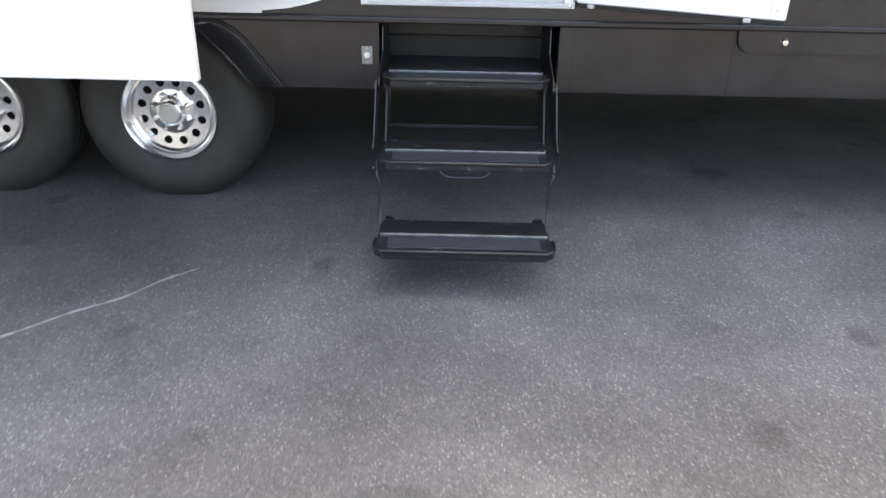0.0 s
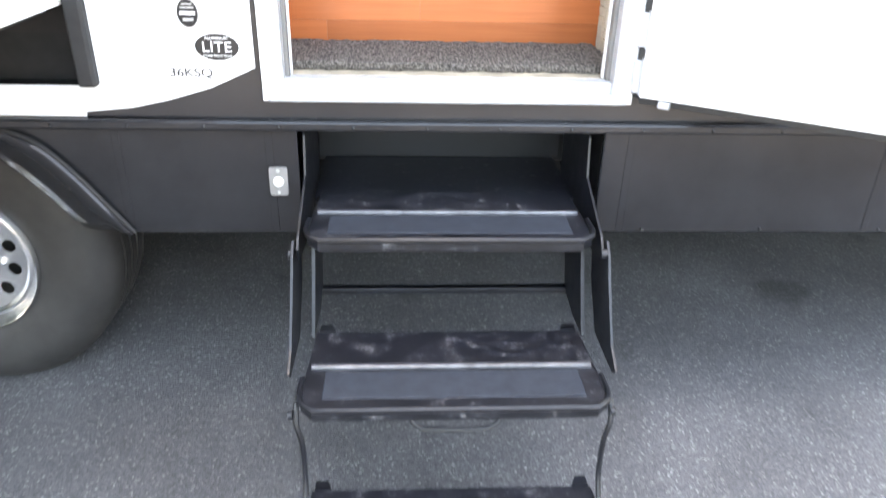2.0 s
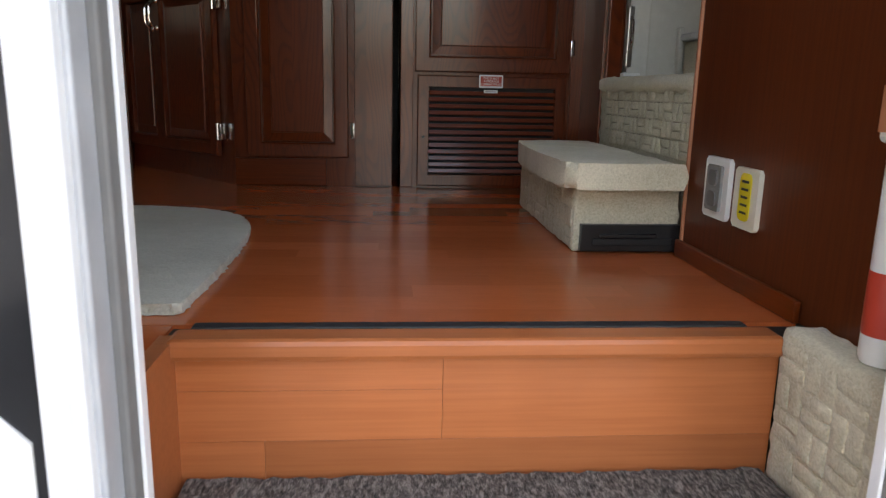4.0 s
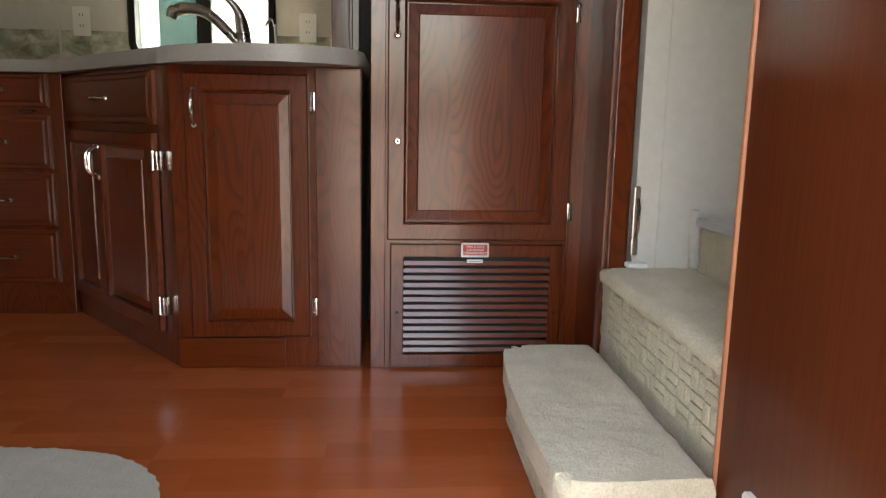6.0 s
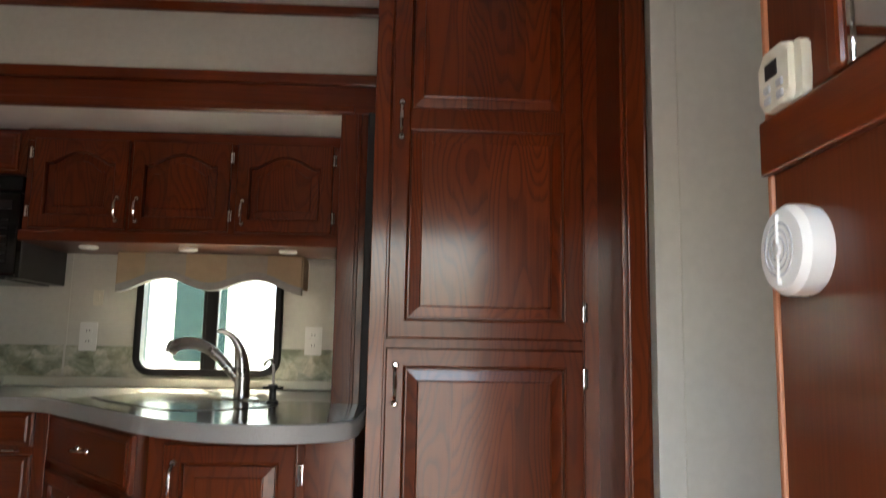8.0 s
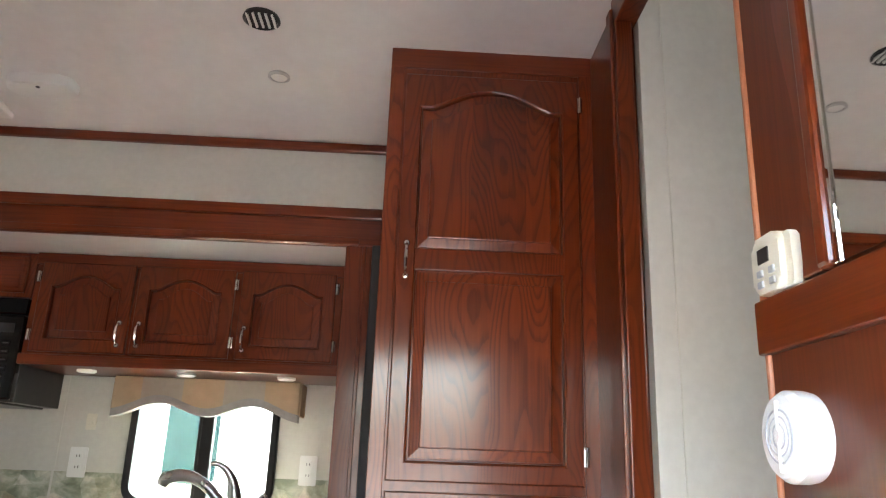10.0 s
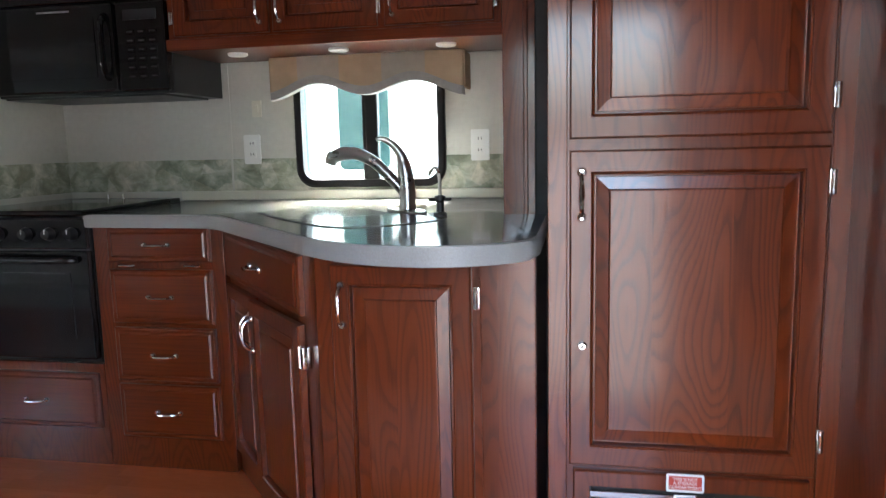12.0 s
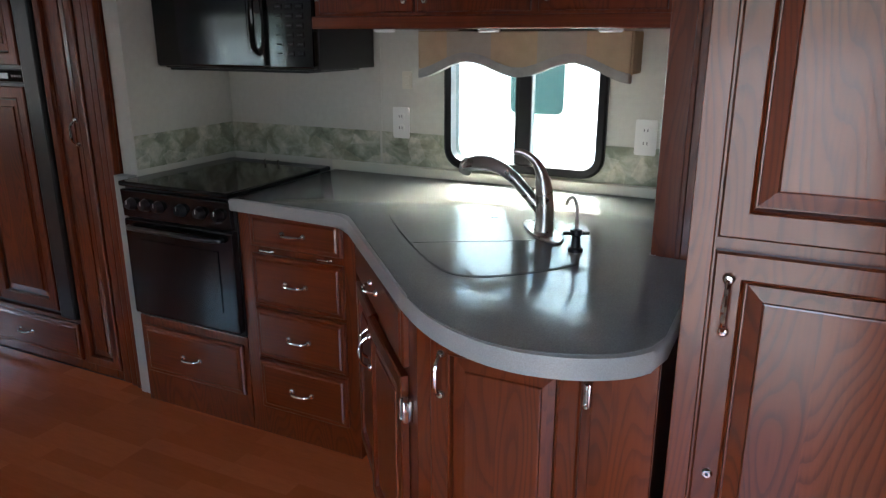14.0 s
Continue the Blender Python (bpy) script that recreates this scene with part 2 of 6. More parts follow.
m, t, b = base("border_paper", (0.45, 0.47, 0.40), 0.6)
v = coords(t, (1, 1, 1.2))
leaf = noise_tex(t, v, 13, 4, 0.55, 0.6)
leaf2 = noise_tex(t, v, 34, 3, 0.6, 0.5)
vor = t.nodes.new("ShaderNodeTexVoronoi")
vor.inputs["Scale"].default_value = 11
t.links.new(v, vor.inputs["Vector"])
sepv = t.nodes.new("ShaderNodeSeparateColor")
t.links.new(vor.outputs["Color"], sepv.inputs[0])
col = ramp(t, leaf, [(0.36, (0.17, 0.185, 0.125)), (0.46, (0.30, 0.32, 0.235)), (0.54, (0.46, 0.46, 0.37)), (0.64, (0.64, 0.62, 0.53))])
col = mix(t, 0.35, col, ramp(t, sepv.outputs[0], [(0.2, (0.20, 0.24, 0.18)), (0.6, (0.50, 0.46, 0.33)), (0.9, (0.66, 0.63, 0.55))]))
col = mix(t, 0.4, col, ramp(t, leaf2, [(0.35, (0.6, 0.65, 0.6)), (0.65, (1.2, 1.2, 1.15))]), "MULTIPLY")
t.links.new(col, b.inputs["Base Color"])

m, t, b = base("valance_cloth", (0.45, 0.34, 0.22), 0.9)
tc = t.nodes.new("ShaderNodeTexCoord")
mp = t.nodes.new("ShaderNodeMapping")
mp.inputs["Scale"].default_value = (1 / 0.165, 0, 0)
mp.inputs["Location"].default_value = (0.53, 0.5, 0.5)
t.links.new(tc.outputs["Object"], mp.inputs[0])
chk = t.nodes.new("ShaderNodeTexChecker")
chk.inputs["Scale"].default_value = 1.0
chk.inputs[1].default_value, chk.inputs[2].default_value = (0.45, 0.335, 0.215, 1), (0.38, 0.335, 0.27, 1)
t.links.new(mp.outputs[0], chk.inputs[0])
v = coords(t)
weave = noise_tex(t, v, 500, 2)
t.links.new(mix(t, 0.4, chk.outputs[0], ramp(t, noise_tex(t, v, 20, 4), [(0.3, (0.8, 0.8, 0.8)), (0.7, (1.15, 1.15, 1.15))]), "MULTIPLY"), b.inputs["Base Color"])
bump(t, b, weave, 0.4, 0.001)
plain("valance_trim", (0.32, 0.31, 0.295), 0.85, var=0.1, scale=30, bmp=0.3, bscale=300)


def carpet(name, lo, hi):
    m, t, b = base(name, hi, 0.95)
    b.inputs["Sheen Weight"].default_value = 0.15
    v = coords(t)
    tuft = noise_tex(t, v, 230, 3, 0.7)
    soil = noise_tex(t, v, 5, 4)
    fac = mix(t, 0.5, tuft, soil)
    t.links.new(ramp(t, fac, [(0.36, lo), (0.62, hi)]), b.inputs["Base Color"])
    bump(t, b, mix(t, 0.6, tuft, noise_tex(t, v, 36, 2, 0.5)), 0.8, 0.008)
    return m


carpet("carpet_tread", (0.47, 0.42, 0.30), (0.71, 0.65, 0.50))
carpet("carpet_cream", (0.37, 0.325, 0.225), (0.64, 0.58, 0.44))
carpet("rug_cream", (0.38, 0.36, 0.29), (0.58, 0.555, 0.465))
m, t, b = base("mat_loop", (0.12, 0.11, 0.10), 0.95)
v = coords(t, (1, 0.35, 1))
loops = noise_tex(t, v, 190, 3, 0.75)
t.links.new(ramp(t, loops, [(0.36, (0.030, 0.026, 0.023)), (0.5, (0.112, 0.099, 0.088)), (0.64, (0.27, 0.245, 0.22))]), b.inputs["Base Color"])
bump(t, b, loops, 1.0, 0.012)

m, t, b = base("floor_laminate", (0.30, 0.10, 0.04), 0.3)
v = coords(t, (0.12, 1, 1))
info = t.nodes.new("ShaderNodeObjectInfo")
tone = ramp(t, info.outputs["Random"], [(0.0, (0.42, 0.092, 0.027)), (0.5, (0.47, 0.108, 0.033)), (1.0, (0.54, 0.130, 0.041))])
grain = noise_tex(t, v, 90, 4, 0.7)
t.links.new(mix(t, 0.6, tone, ramp(t, grain, [(0.3, (0.86, 0.84, 0.82)), (0.7, (1.1, 1.1, 1.1))]), "MULTIPLY"), b.inputs["Base Color"])
spread(t, b, noise_tex(t, coords(t), 12, 4), 0.14, 0.24)
bump(t, b, grain, 0.05, 0.0005)

m, t, b = base("clear_glass", (1, 1, 1), 0.0)
b.inputs["Transmission Weight"].default_value = 1.0
b.inputs["IOR"].default_value = 1.45
m, t, b = base("tinted_glass", (0.60, 0.78, 0.77), 0.0)
b.inputs["Transmission Weight"].default_value = 1.0
b.inputs["IOR"].default_value = 1.3
m, t, b = base("mirror_silver", (0.86, 0.87, 0.87), 0.02, 1.0)
m, t, b = base("lamp_lens", (0.75, 0.75, 0.72), 0.3)

# ---- mesh helpers ----


def thing(name, at, label, category, group="", kind=""):
    ob = new(name)
    ob.empty_display_size = 0.05
    ob.location = at
    return tagged(ob, label, category, group, kind)


def finish(name, bm, mat, smooth=False):
    me = bpy.data.meshes.new(name)
    bmesh.ops.recalc_face_normals(bm, faces=bm.faces)
    if smooth:
        for f in bm.faces:
            f.smooth = True
        for e in bm.edges:
            if len(e.link_faces) == 2 and e.calc_face_angle(0) > 0.6:
                e.smooth = False
    bm.to_mesh(me)
    bm.free()
    me.materials.append(MATS[mat])
    return new(name, me)


def part(name, bm, mat, parent, label="", smooth=False):
    ob = finish(name, bm, mat, smooth)
    ob.parent = parent
    if parent.type == "EMPTY":
        ob.matrix_parent_inverse = Matrix.Translation(-parent.location)
    return tagged(ob, label)


def solid(name, bm, mat, label, category="", kind="structure", smooth=False):
    return tagged(finish(name, bm, mat, smooth), label, category, "", kind)


def box(x0, x1, y0, y1, z0, z1, bev=0.0, bm=None, seg=2):
    own = bmesh.new()
    bmesh.ops.create_cube(own, size=1)
    for w in own.verts:
        w.co = ((x0 + x1) / 2 + w.co.x * (x1 - x0), (y0 + y1) / 2 + w.co.y * (y1 - y0), (z0 + z1) / 2 + w.co.z * (z1 - z0))
    if bev:
        bmesh.ops.bevel(own, geom=own.edges[:], offset=bev, segments=seg, affect="EDGES", profile=0.5)
    return join(bm, own)


def join(bm, own):
    if bm is None:
        return own
    tmp = bpy.data.meshes.new("tmp")
    own.to_mesh(tmp)
    own.free()
    bm.from_mesh(tmp)
    bpy.data.meshes.remove(tmp)
    return bm


def moved(bm, m):
    bmesh.ops.transform(bm, matrix=m, verts=bm.verts)
    return bm


def lathe(profile, centre, axis="y", n=40, bm=None, ends=True):
    """A ring of (radius, along) pairs turned about an axis through the centre."""
    own = bmesh.new()
    rings = []
    for r, a in profile:
        ring = []
        for i in range(n):
            c, s = math.cos(2 * math.pi * i / n) * r, math.sin(2 * math.pi * i / n) * r
            p = {"y": (c, a, s), "z": (c, s, a), "x": (a, c, s)}[axis]
            ring.append(own.verts.new(Vector(centre) + Vector(p)))
        rings.append(ring)
    for a, b in zip(rings, rings[1:]):
        for i in range(n):
            own.faces.new((a[i], a[(i + 1) % n], b[(i + 1) % n], b[i]))
    for ring in (rings[0], rings[-1]) if ends else ():
        own.faces.new(ring)
    return join(bm, own)


def tube(points, radii, n=10, bm=None):
    own = bmesh.new()
    pts = [Vector(p) for p in points]
    if not isinstance(radii, (list, tuple)):
        radii = [radii] * len(pts)
    rings = []
    side = None
    for i, p in enumerate(pts):
        d = (pts[min(i + 1, len(pts) - 1)] - pts[max(i - 1, 0)]).normalized()
        if side is None:
            side = d.orthogonal().normalized()
        side = (side - d * side.dot(d)).normalized()
        up = d.cross(side)
        rings.append([own.verts.new(p + (side * math.cos(a) + up * math.sin(a)) * radii[i]) for a in (2 * math.pi * k / n for k in range(n))])
    for a, b in zip(rings, rings[1:]):
        for i in range(n):
            own.faces.new((a[i], a[(i + 1) % n], b[(i + 1) % n], b[i]))
    own.faces.new(rings[0])
    own.faces.new(rings[-1])
    return join(bm, own)


def smooth_path(points, n=6):
    pts = [Vector(p) for p in points]
    out = []
    for i in range(len(pts) - 1):
        p0, p1, p2, p3 = pts[max(i - 1, 0)], pts[i], pts[i + 1], pts[min(i + 2, len(pts) - 1)]
        for k in range(n):
            u = k / n
            out.append(0.5 * (2 * p1 + (p2 - p0) * u + (2 * p0 - 5 * p1 + 4 * p2 - p3) * u * u + (3 * p1 - p0 - 3 * p2 + p3) * u ** 3))
    return out + [pts[-1]]


def slab(outline, z0, z1, bev=0.0, bm=None, plane="z", seg=3):
    """A flat outline given thickness; plane: the axis along which it is thick."""
    own = bmesh.new()
    lift = {"z": lambda p, h: (p[0], p[1], h), "y": lambda p, h: (p[0], h, p[1]), "x": lambda p, h: (h, p[0], p[1])}[plane]
    lo = [own.verts.new(lift(p, z0)) for p in outline]
    hi = [own.verts.new(lift(p, z1)) for p in outline]
    n = len(outline)
    top, bot = own.faces.new(hi), own.faces.new(lo)
    for i in range(n):
        own.faces.new((lo[i], lo[(i + 1) % n], hi[(i + 1) % n], hi[i]))
    if bev:
        bmesh.ops.bevel(own, geom=list({e for f in (top, bot) for e in f.edges}), offset=bev, segments=seg, affect="EDGES", profile=0.5)
    return join(bm, own)


def rounded(x0, x1, z0, z1, r, n=6):
    out = []
    for cx, cz, a0 in ((x1 - r, z1 - r, 0), (x0 + r, z1 - r, 90), (x0 + r, z0 + r, 180), (x1 - r, z0 + r, 270)):
        out += [(cx + r * math.cos(radians(a0 + 90 * k / n)), cz + r * math.sin(radians(a0 + 90 * k / n))) for k in range(n + 1)]
    return out


def oval(cx, cz, rx, rz, n=28):
    return [(cx + rx * math.cos(2 * math.pi * k / n), cz + rz * math.sin(2 * math.pi * k / n)) for k in range(n)]


def nested(w, h, loops, arch=0.0, n=12, cap=True, back=None):
    """Nested outlines of a w x h door in its own plane (x, z), front towards -y: loops of (inset, depth, arched)."""
    own = bmesh.new()
    rings = []
    for inset, depth, arched in loops:
        x0, x1, z0, z1 = inset, w - inset, inset, h - inset
        ring = [own.verts.new((x0, depth, z0)), own.verts.new((x1, depth, z0))]
        for k in range(n + 1):
            u = k / n
            s = 0.0
            if arched and arch:
                e = min(1.0, max(0.0, (min(u, 1 - u) - 0.10) / 0.40))
                s = -arch * (1 - math.sin(e * math.pi / 2))
            ring.append(own.verts.new((x1 + (x0 - x1) * u, depth, z1 + s)))
        rings.append(ring)
    for a, b in zip(rings, rings[1:]):
        for i in range(len(a)):
            j = (i + 1) % len(a)
            own.faces.new((a[i], a[j], b[j], b[i]))
    if cap:
        own.faces.new(rings[-1])
    return own


def pull(length, at, m, parent, vertical=True, label="polished chrome bow pull"):
    """Bow handle with a flared boss at each end, in the door's own plane."""
    x, z = at
    h = length / 2
    pts, rad = [], []
    for k in range(13):
        u = -1 + 2 * k / 12
        out = 0.026 * (1 - u ** 4)
        pts.append((x, -0.004 - out, z + u * h) if vertical else (x + u * h, -0.004 - out, z))
        rad.append(0.0038 + 0.0022 * (1 - abs(u)))
    bm = tube(pts, rad, 8)
    for s in (-1, 1):
        c = (x, 0, z + s * h) if vertical else (x + s * h, 0, z)
        lathe([(0.0005, -0.010), (0.007, -0.009), (0.0105, -0.004), (0.011, 0.0)], c, "y", 12, bm)
    return part("handle", moved(bm, m), "chrome", parent, label, True)


def hinge(at, m, parent, h=0.05):
    x, z = at
    bm = box(x - 0.007, x + 0.007, -0.003, 0.003, z - h / 2, z + h / 2, 0.001)
    tube([(x, -0.004, z - h / 2), (x, -0.004, z + h / 2)], 0.0042, 8, bm)
    lathe([(0.0005, -0.009), (0.004, -0.007), (0.0045, -0.003)], (x, 0, z + h * 0.32), "y", 8, bm)
    lathe([(0.0005, -0.009), (0.004, -0.007), (0.0045, -0.003)], (x, 0, z - h * 0.32), "y", 8, bm)
    return part("hinge", moved(bm, m), "chrome", parent, "", True)


def panel_door(w, h, m, parent, arch=0.0, stile=0.055, splits=None, name="door", grain="cherry_panel"):
    """A framed door with raised panels; m puts its lower left front corner in the place."""
    fr = nested(w, h, [(0.0, 0.020, 0), (0.0, 0.004, 0), (0.004, 0.0, 0), (stile - 0.006, 0.0, 1), (stile - 0.004, -0.0015, 1), (stile, 0.0015, 1), (stile + 0.002, 0.017, 1)], arch, cap=False)
    if splits:
        z = splits
        box(stile - 0.001, w - stile + 0.001, 0.0005, 0.012, z - 0.03, z + 0.03, 0.002, fr)
    door = part(name, moved(fr, m), "cherry_flat", parent)
    spans = [(0.0, h)] if not splits else [(0.0, splits + stile - 0.03), (splits - stile + 0.03, h)]
    for i, (a, b) in enumerate(spans):
        ar = arch if i == len(spans) - 1 else 0.0
        pn = nested(w, b - a, [(stile - 0.002, 0.0185, 1), (stile + 0.0045, 0.0180, 1), (stile + 0.006, 0.0130, 1), (stile + 0.032, 0.0088, 1), (stile + 0.0335, 0.0045, 1), (stile + 0.036, 0.0038, 1)], ar)
        moved(pn, Matrix.Translation((0, 0, a)))
        part("panel", moved(pn, m), grain, door)
    return door


def drawer_front(w, h, m, parent, handle=True, length=0.085):
    fr = nested(w, h, [(0.0, 0.020, 0), (0.0, 0.008, 0), (0.006, 0.003, 0), (0.016, 0.0035, 0), (0.022, 0.0, 0)])
    d = part("drawer", moved(fr, m), "cherry_x", parent)
    if handle:
        pull(length, (w / 2, h / 2), m, d, False)
    return d


def text_mesh(name, body, size, m, mat, parent, depth=0.0006):
    cu = bpy.data.curves.new(name, "FONT")
    cu.body, cu.size, cu.extrude, cu.align_x, cu.align_y = body, size, depth, "CENTER", "CENTER"
    ob = new(name, cu)
    cu.materials.append(MATS[mat])
    ob.parent = parent
    if parent.type == "EMPTY":
        ob.matrix_parent_inverse = Matrix.Translation(-parent.location)
    ob.matrix_basis = m
    return ob

# ---- large structure ----
F = 1.13     # interior floor above the ground
T = 0.918    # entry well floor
bm = bmesh.new()
bmesh.ops.create_grid(bm, x_segments=1, y_segments=1, size=400)
ground = solid("ground", bm, "asphalt", "worn grey asphalt with pale aggregate and dark stains", "ground")
bm = bmesh.new()
pts = smooth_path([(-0.97, -0.57, 0), (-1.07, -0.67, 0), (-1.16, -0.80, 0), (-1.28, -0.90, 0), (-1.41, -1.04, 0), (-1.62, -1.24, 0), (-1.9, -1.5, 0)], 8)
random.seed(4)
left, right = [], []
for p in pts:
    w = random.uniform(0.0015, 0.006)
    left.append(bm.verts.new((p.x - w, p.y + w, 0.0015)))
    right.append(bm.verts.new((p.x + w, p.y - w, 0.0015)))
for i in range(len(pts) - 1):
    bm.faces.new((left[i], left[i + 1], right[i + 1], right[i]))
part("crack", bm, "crack_dust", ground, "thin pale crack line in the asphalt")

# side of the trailer, with the entry opening
bm = box(-6.1, -5.6, 0.0, 0.05, 0.83, 3.6)
box(-0.80, -0.402, 0.0, 0.05, 0.83, 3.6, 0, bm)
box(-5.6, -0.80, 0.0, 0.05, 0.83, 0.90, 0, bm)
box(-5.6, -0.80, 0.0, 0.05, 3.05, 3.6, 0, bm)
box(-0.402, 0.402, 0.0, 0.05, 0.83, 0.872, 0, bm)
box(-0.402, 0.402, 0.0, 0.05, 2.80, 3.6, 0, bm)
box(0.402, 5.0, 0.0, 0.05, 0.83, 3.6, 0, bm)
wall_s = solid("wall_south", bm, "gelcoat_black", "glossy black fibreglass trailer side with a door opening", "wall")
white = [(-0.80, 0.842), (-0.70, 0.852), (-0.617, 0.870), (-0.52, 0.899), (-0.424, 0.943), (-0.424, 1.165), (-0.47, 1.212), (-0.547, 1.271), (-0.62, 1.322), (-0.683, 1.355), (-0.80, 1.40)]
part("white_swoosh", slab(white, -0.003, 0.001, 0, plane="y"), "gelcoat_white", wall_s, "white gelcoat graphic with curved edges")
part("sill_panel", box(-5.6, -0.80, -0.004, 0.001, 0.832, 0.90), "gelcoat_white", wall_s, "white strip below the slide opening")
part("slide_seal", box(-0.795, -0.757, -0.030, 0.0, 0.902, 3.05, 0.006), "rubber", wall_s, "black rubber slide seal")
rail = part("drip_rail", box(-6.0, 5.0, -0.022, 0.0, 0.806, 0.830, 0.006), "skirt_black", wall_s, "black aluminium rail with screws")
for i in range(20):
    part("screw", lathe([(0.0005, -0.0045), (0.004, -0.003), (0.005, 0.0)], (-1.7 + i * 0.165, -0.022, 0.816), "y", 8), "skirt_black", rail, "", True)

# black lower skirt, in three pieces beside wheels and step well
skirt = thing("lower_skirt", (0.8, 0.01, 0.54), "black painted lower skirt panel under the trailer side", "skirt panel", kind="structure")
part("panel", box(0.365, 5.0, 0.0, 0.02, 0.545, 0.806, 0.004), "skirt_black", skirt)
arch = [(-0.345, 0.545), (-0.345, 0.806), (-1.04, 0.806), (-0.99, 0.790), (-0.93, 0.757), (-0.865, 0.690), (-0.805, 0.606), (-0.76, 0.545)]
part("panel", slab(arch, 0.0, 0.02, 0.002, plane="y"), "skirt_black", skirt)
part("panel", box(-6.0, -2.75, 0.0, 0.02, 0.545, 0.806, 0.004), "skirt_black", skirt)
for x in (0.43, -0.41, -0.75, 1.06):
    part("seam_rib", box(x - 0.009, x + 0.009, -0.0015, 0.002, 0.548, 0.80, 0.001), "skirt_black", skirt)
for x in (0.488, 0.79, 1.10, 1.42):
    part("screw", lathe([(0.0005, -0.006), (0.004, -0.004), (0.005, 0.0)], (x, 0.0, 0.555), "y", 8), "skirt_black", skirt, "", True)
# added panel: blocks the sunlit ground beyond, so the underside stays dark
solid("far_skirt", box(-6.0, 5.0, 2.44, 2.47, 0.06, 0.85), "underbody_black", "added black panel that keeps sunlight from under the trailer", "skirt panel")
hatch = part("hatch_frame", slab(rounded(1.06, 2.3, 0.722, 1.2, 0.05), -0.012, -0.001, 0.004, plane="y"), "skirt_black", skirt, "raised black hatch with rounded corner")
part("hatch_lock", lathe([(0.0005, -0.024), (0.011, -0.023), (0.013, -0.014), (0.015, -0.012)], (1.243, 0, 0.765), "y", 16), "chrome", hatch, "round chrome lock", True)
sock = thing("inlet_socket", (-0.394, 0.0, 0.68), "small chrome plate with a white round socket on the black skirt", "socket")
part("plate", slab(rounded(-0.415, -0.373, 0.645, 0.715, 0.005), -0.006, 0.0, 0.001, plane="y"), "dull_metal", sock)
part("cap", lathe([(0.0005, -0.016), (0.009, -0.015), (0.012, -0.010), (0.013, -0.004)], (-0.394, 0, 0.68), "y", 20), "white_plastic", sock, "white round cap", True)
for s in (-1, 1):
    part("screw", lathe([(0.0005, -0.010), (0.004, -0.009), (0.0045, -0.005)], (-0.394, 0, 0.68 + s * 0.027), "y", 8), "silver_print", sock, "", True)

# underbody
bm = box(-6, 5.0, 0.55, 2.45, 0.60, 0.64)
# far-side strip added to stop sun coming in underneath
box(-6, 5.0, 2.45, 2.49, 0.40, 0.86, 0, bm)
box(-6, -0.42, 0.05, 0.60, 0.86, 1.0, 0, bm)
box(0.42, 5.0, 0.02, 0.60, 0.62, 0.66, 0, bm)
box(-6, -0.5, 0.50, 0.55, 0.60, 0.86, 0, bm)
box(-0.40, -0.36, 0.02, 0.55, 0.56, 0.86, 0, bm)
box(0.37, 0.41, 0.02, 0.55, 0.56, 0.86, 0, bm)
box(-0.40, 0.40, 0.36, 0.40, 0.60, 0.88, 0, bm)
box(-0.40, 0.40, 0.345, 0.362, 0.70, 0.712, 0, bm)
solid("underbody", bm, "underbody_black", "black steel underbody and step well of the trailer", "underbody")

# interior floor, entry well
bm = box(-6, 0.52, 0.365, 2.45, 1.0, F - 0.006)
box(-6, -0.42, 0.05, 0.365, 1.0, F - 0.006, 0, bm)
box(-3.6, -0.30, 2.45, 3.1, 1.05, F - 0.006, 0, bm)
floor = solid("floor", bm, "dark_gap", "reddish cherry laminate strip floor", "floor")
well = solid("entry_well", box(-0.42, 0.42, 0.05, 0.365, 0.885, T), "well_tan", "tan scuffed floor of the entry step well", "floor")
riser = thing("entry_riser", (0, 0.35, T), "light cherry laminate riser with a nosing at the entry", "stair riser", kind="structure")
for x0, x1, z0, z1 in ((-0.42, -0.06, 0.985, 1.058), (-0.06, 0.41, 0.985, 1.103), (-0.42, -0.06, 1.058, 1.103), (-0.42, -0.30, T, 0.985), (-0.30, 0.41, T, 0.985)):
    part("plank", box(x0 + 0.0002, x1 - 0.0002, 0.346, 0.366, z0 + 0.0002, z1 - 0.0002, 0.0003, seg=1), "riser_laminate", riser)
part("nosing", box(-0.42, 0.41, 0.330, 0.385, 1.104, F + 0.004, 0.008), "riser_laminate", riser, "rounded cherry nosing")
part("grip_strip", box(-0.40, 0.38, 0.385, 0.408, F - 0.002, F + 0.004, 0.002), "rubber", riser, "black rubber grip strip")
solid("entry_side", box(-0.435, -0.412, 0.05, 0.365, T, F), "riser_laminate", "cherry laminate side of the entry well", "wall")
solid("baseboard", box(0.455, 0.466, 0.40, 0.85, F, F + 0.035, 0.003), "cherry_y", "thin dark cherry quarter round along the wall", "trim")

# interior walls and ceiling
bm = box(-6.0, -5.6, 0.052, 0.07, F, 3.6)
box(-0.86, -0.43, 0.052, 0.07, F, 3.6, 0, bm)
box(-5.6, -0.86, 0.052, 0.07, 3.05, 3.6, 0, bm)
box(-0.43, 0.47, 0.052, 0.07, 2.80, 3.6, 0, bm)
solid("wall_entry", bm, "wall_vinyl", "cream vinyl interior wall beside the entry", "wall")
# the opening in this wall is made up to let daylight in
bm = box(-6.1, -6.0, 0.0, 0.80, 0.85, 3.6)
box(-6.1, -6.0, 1.6, 2.5, 0.85, 3.6, 0, bm)
box(-6.1, -6.0, 0.80, 1.6, 0.85, 2.05, 0, bm)
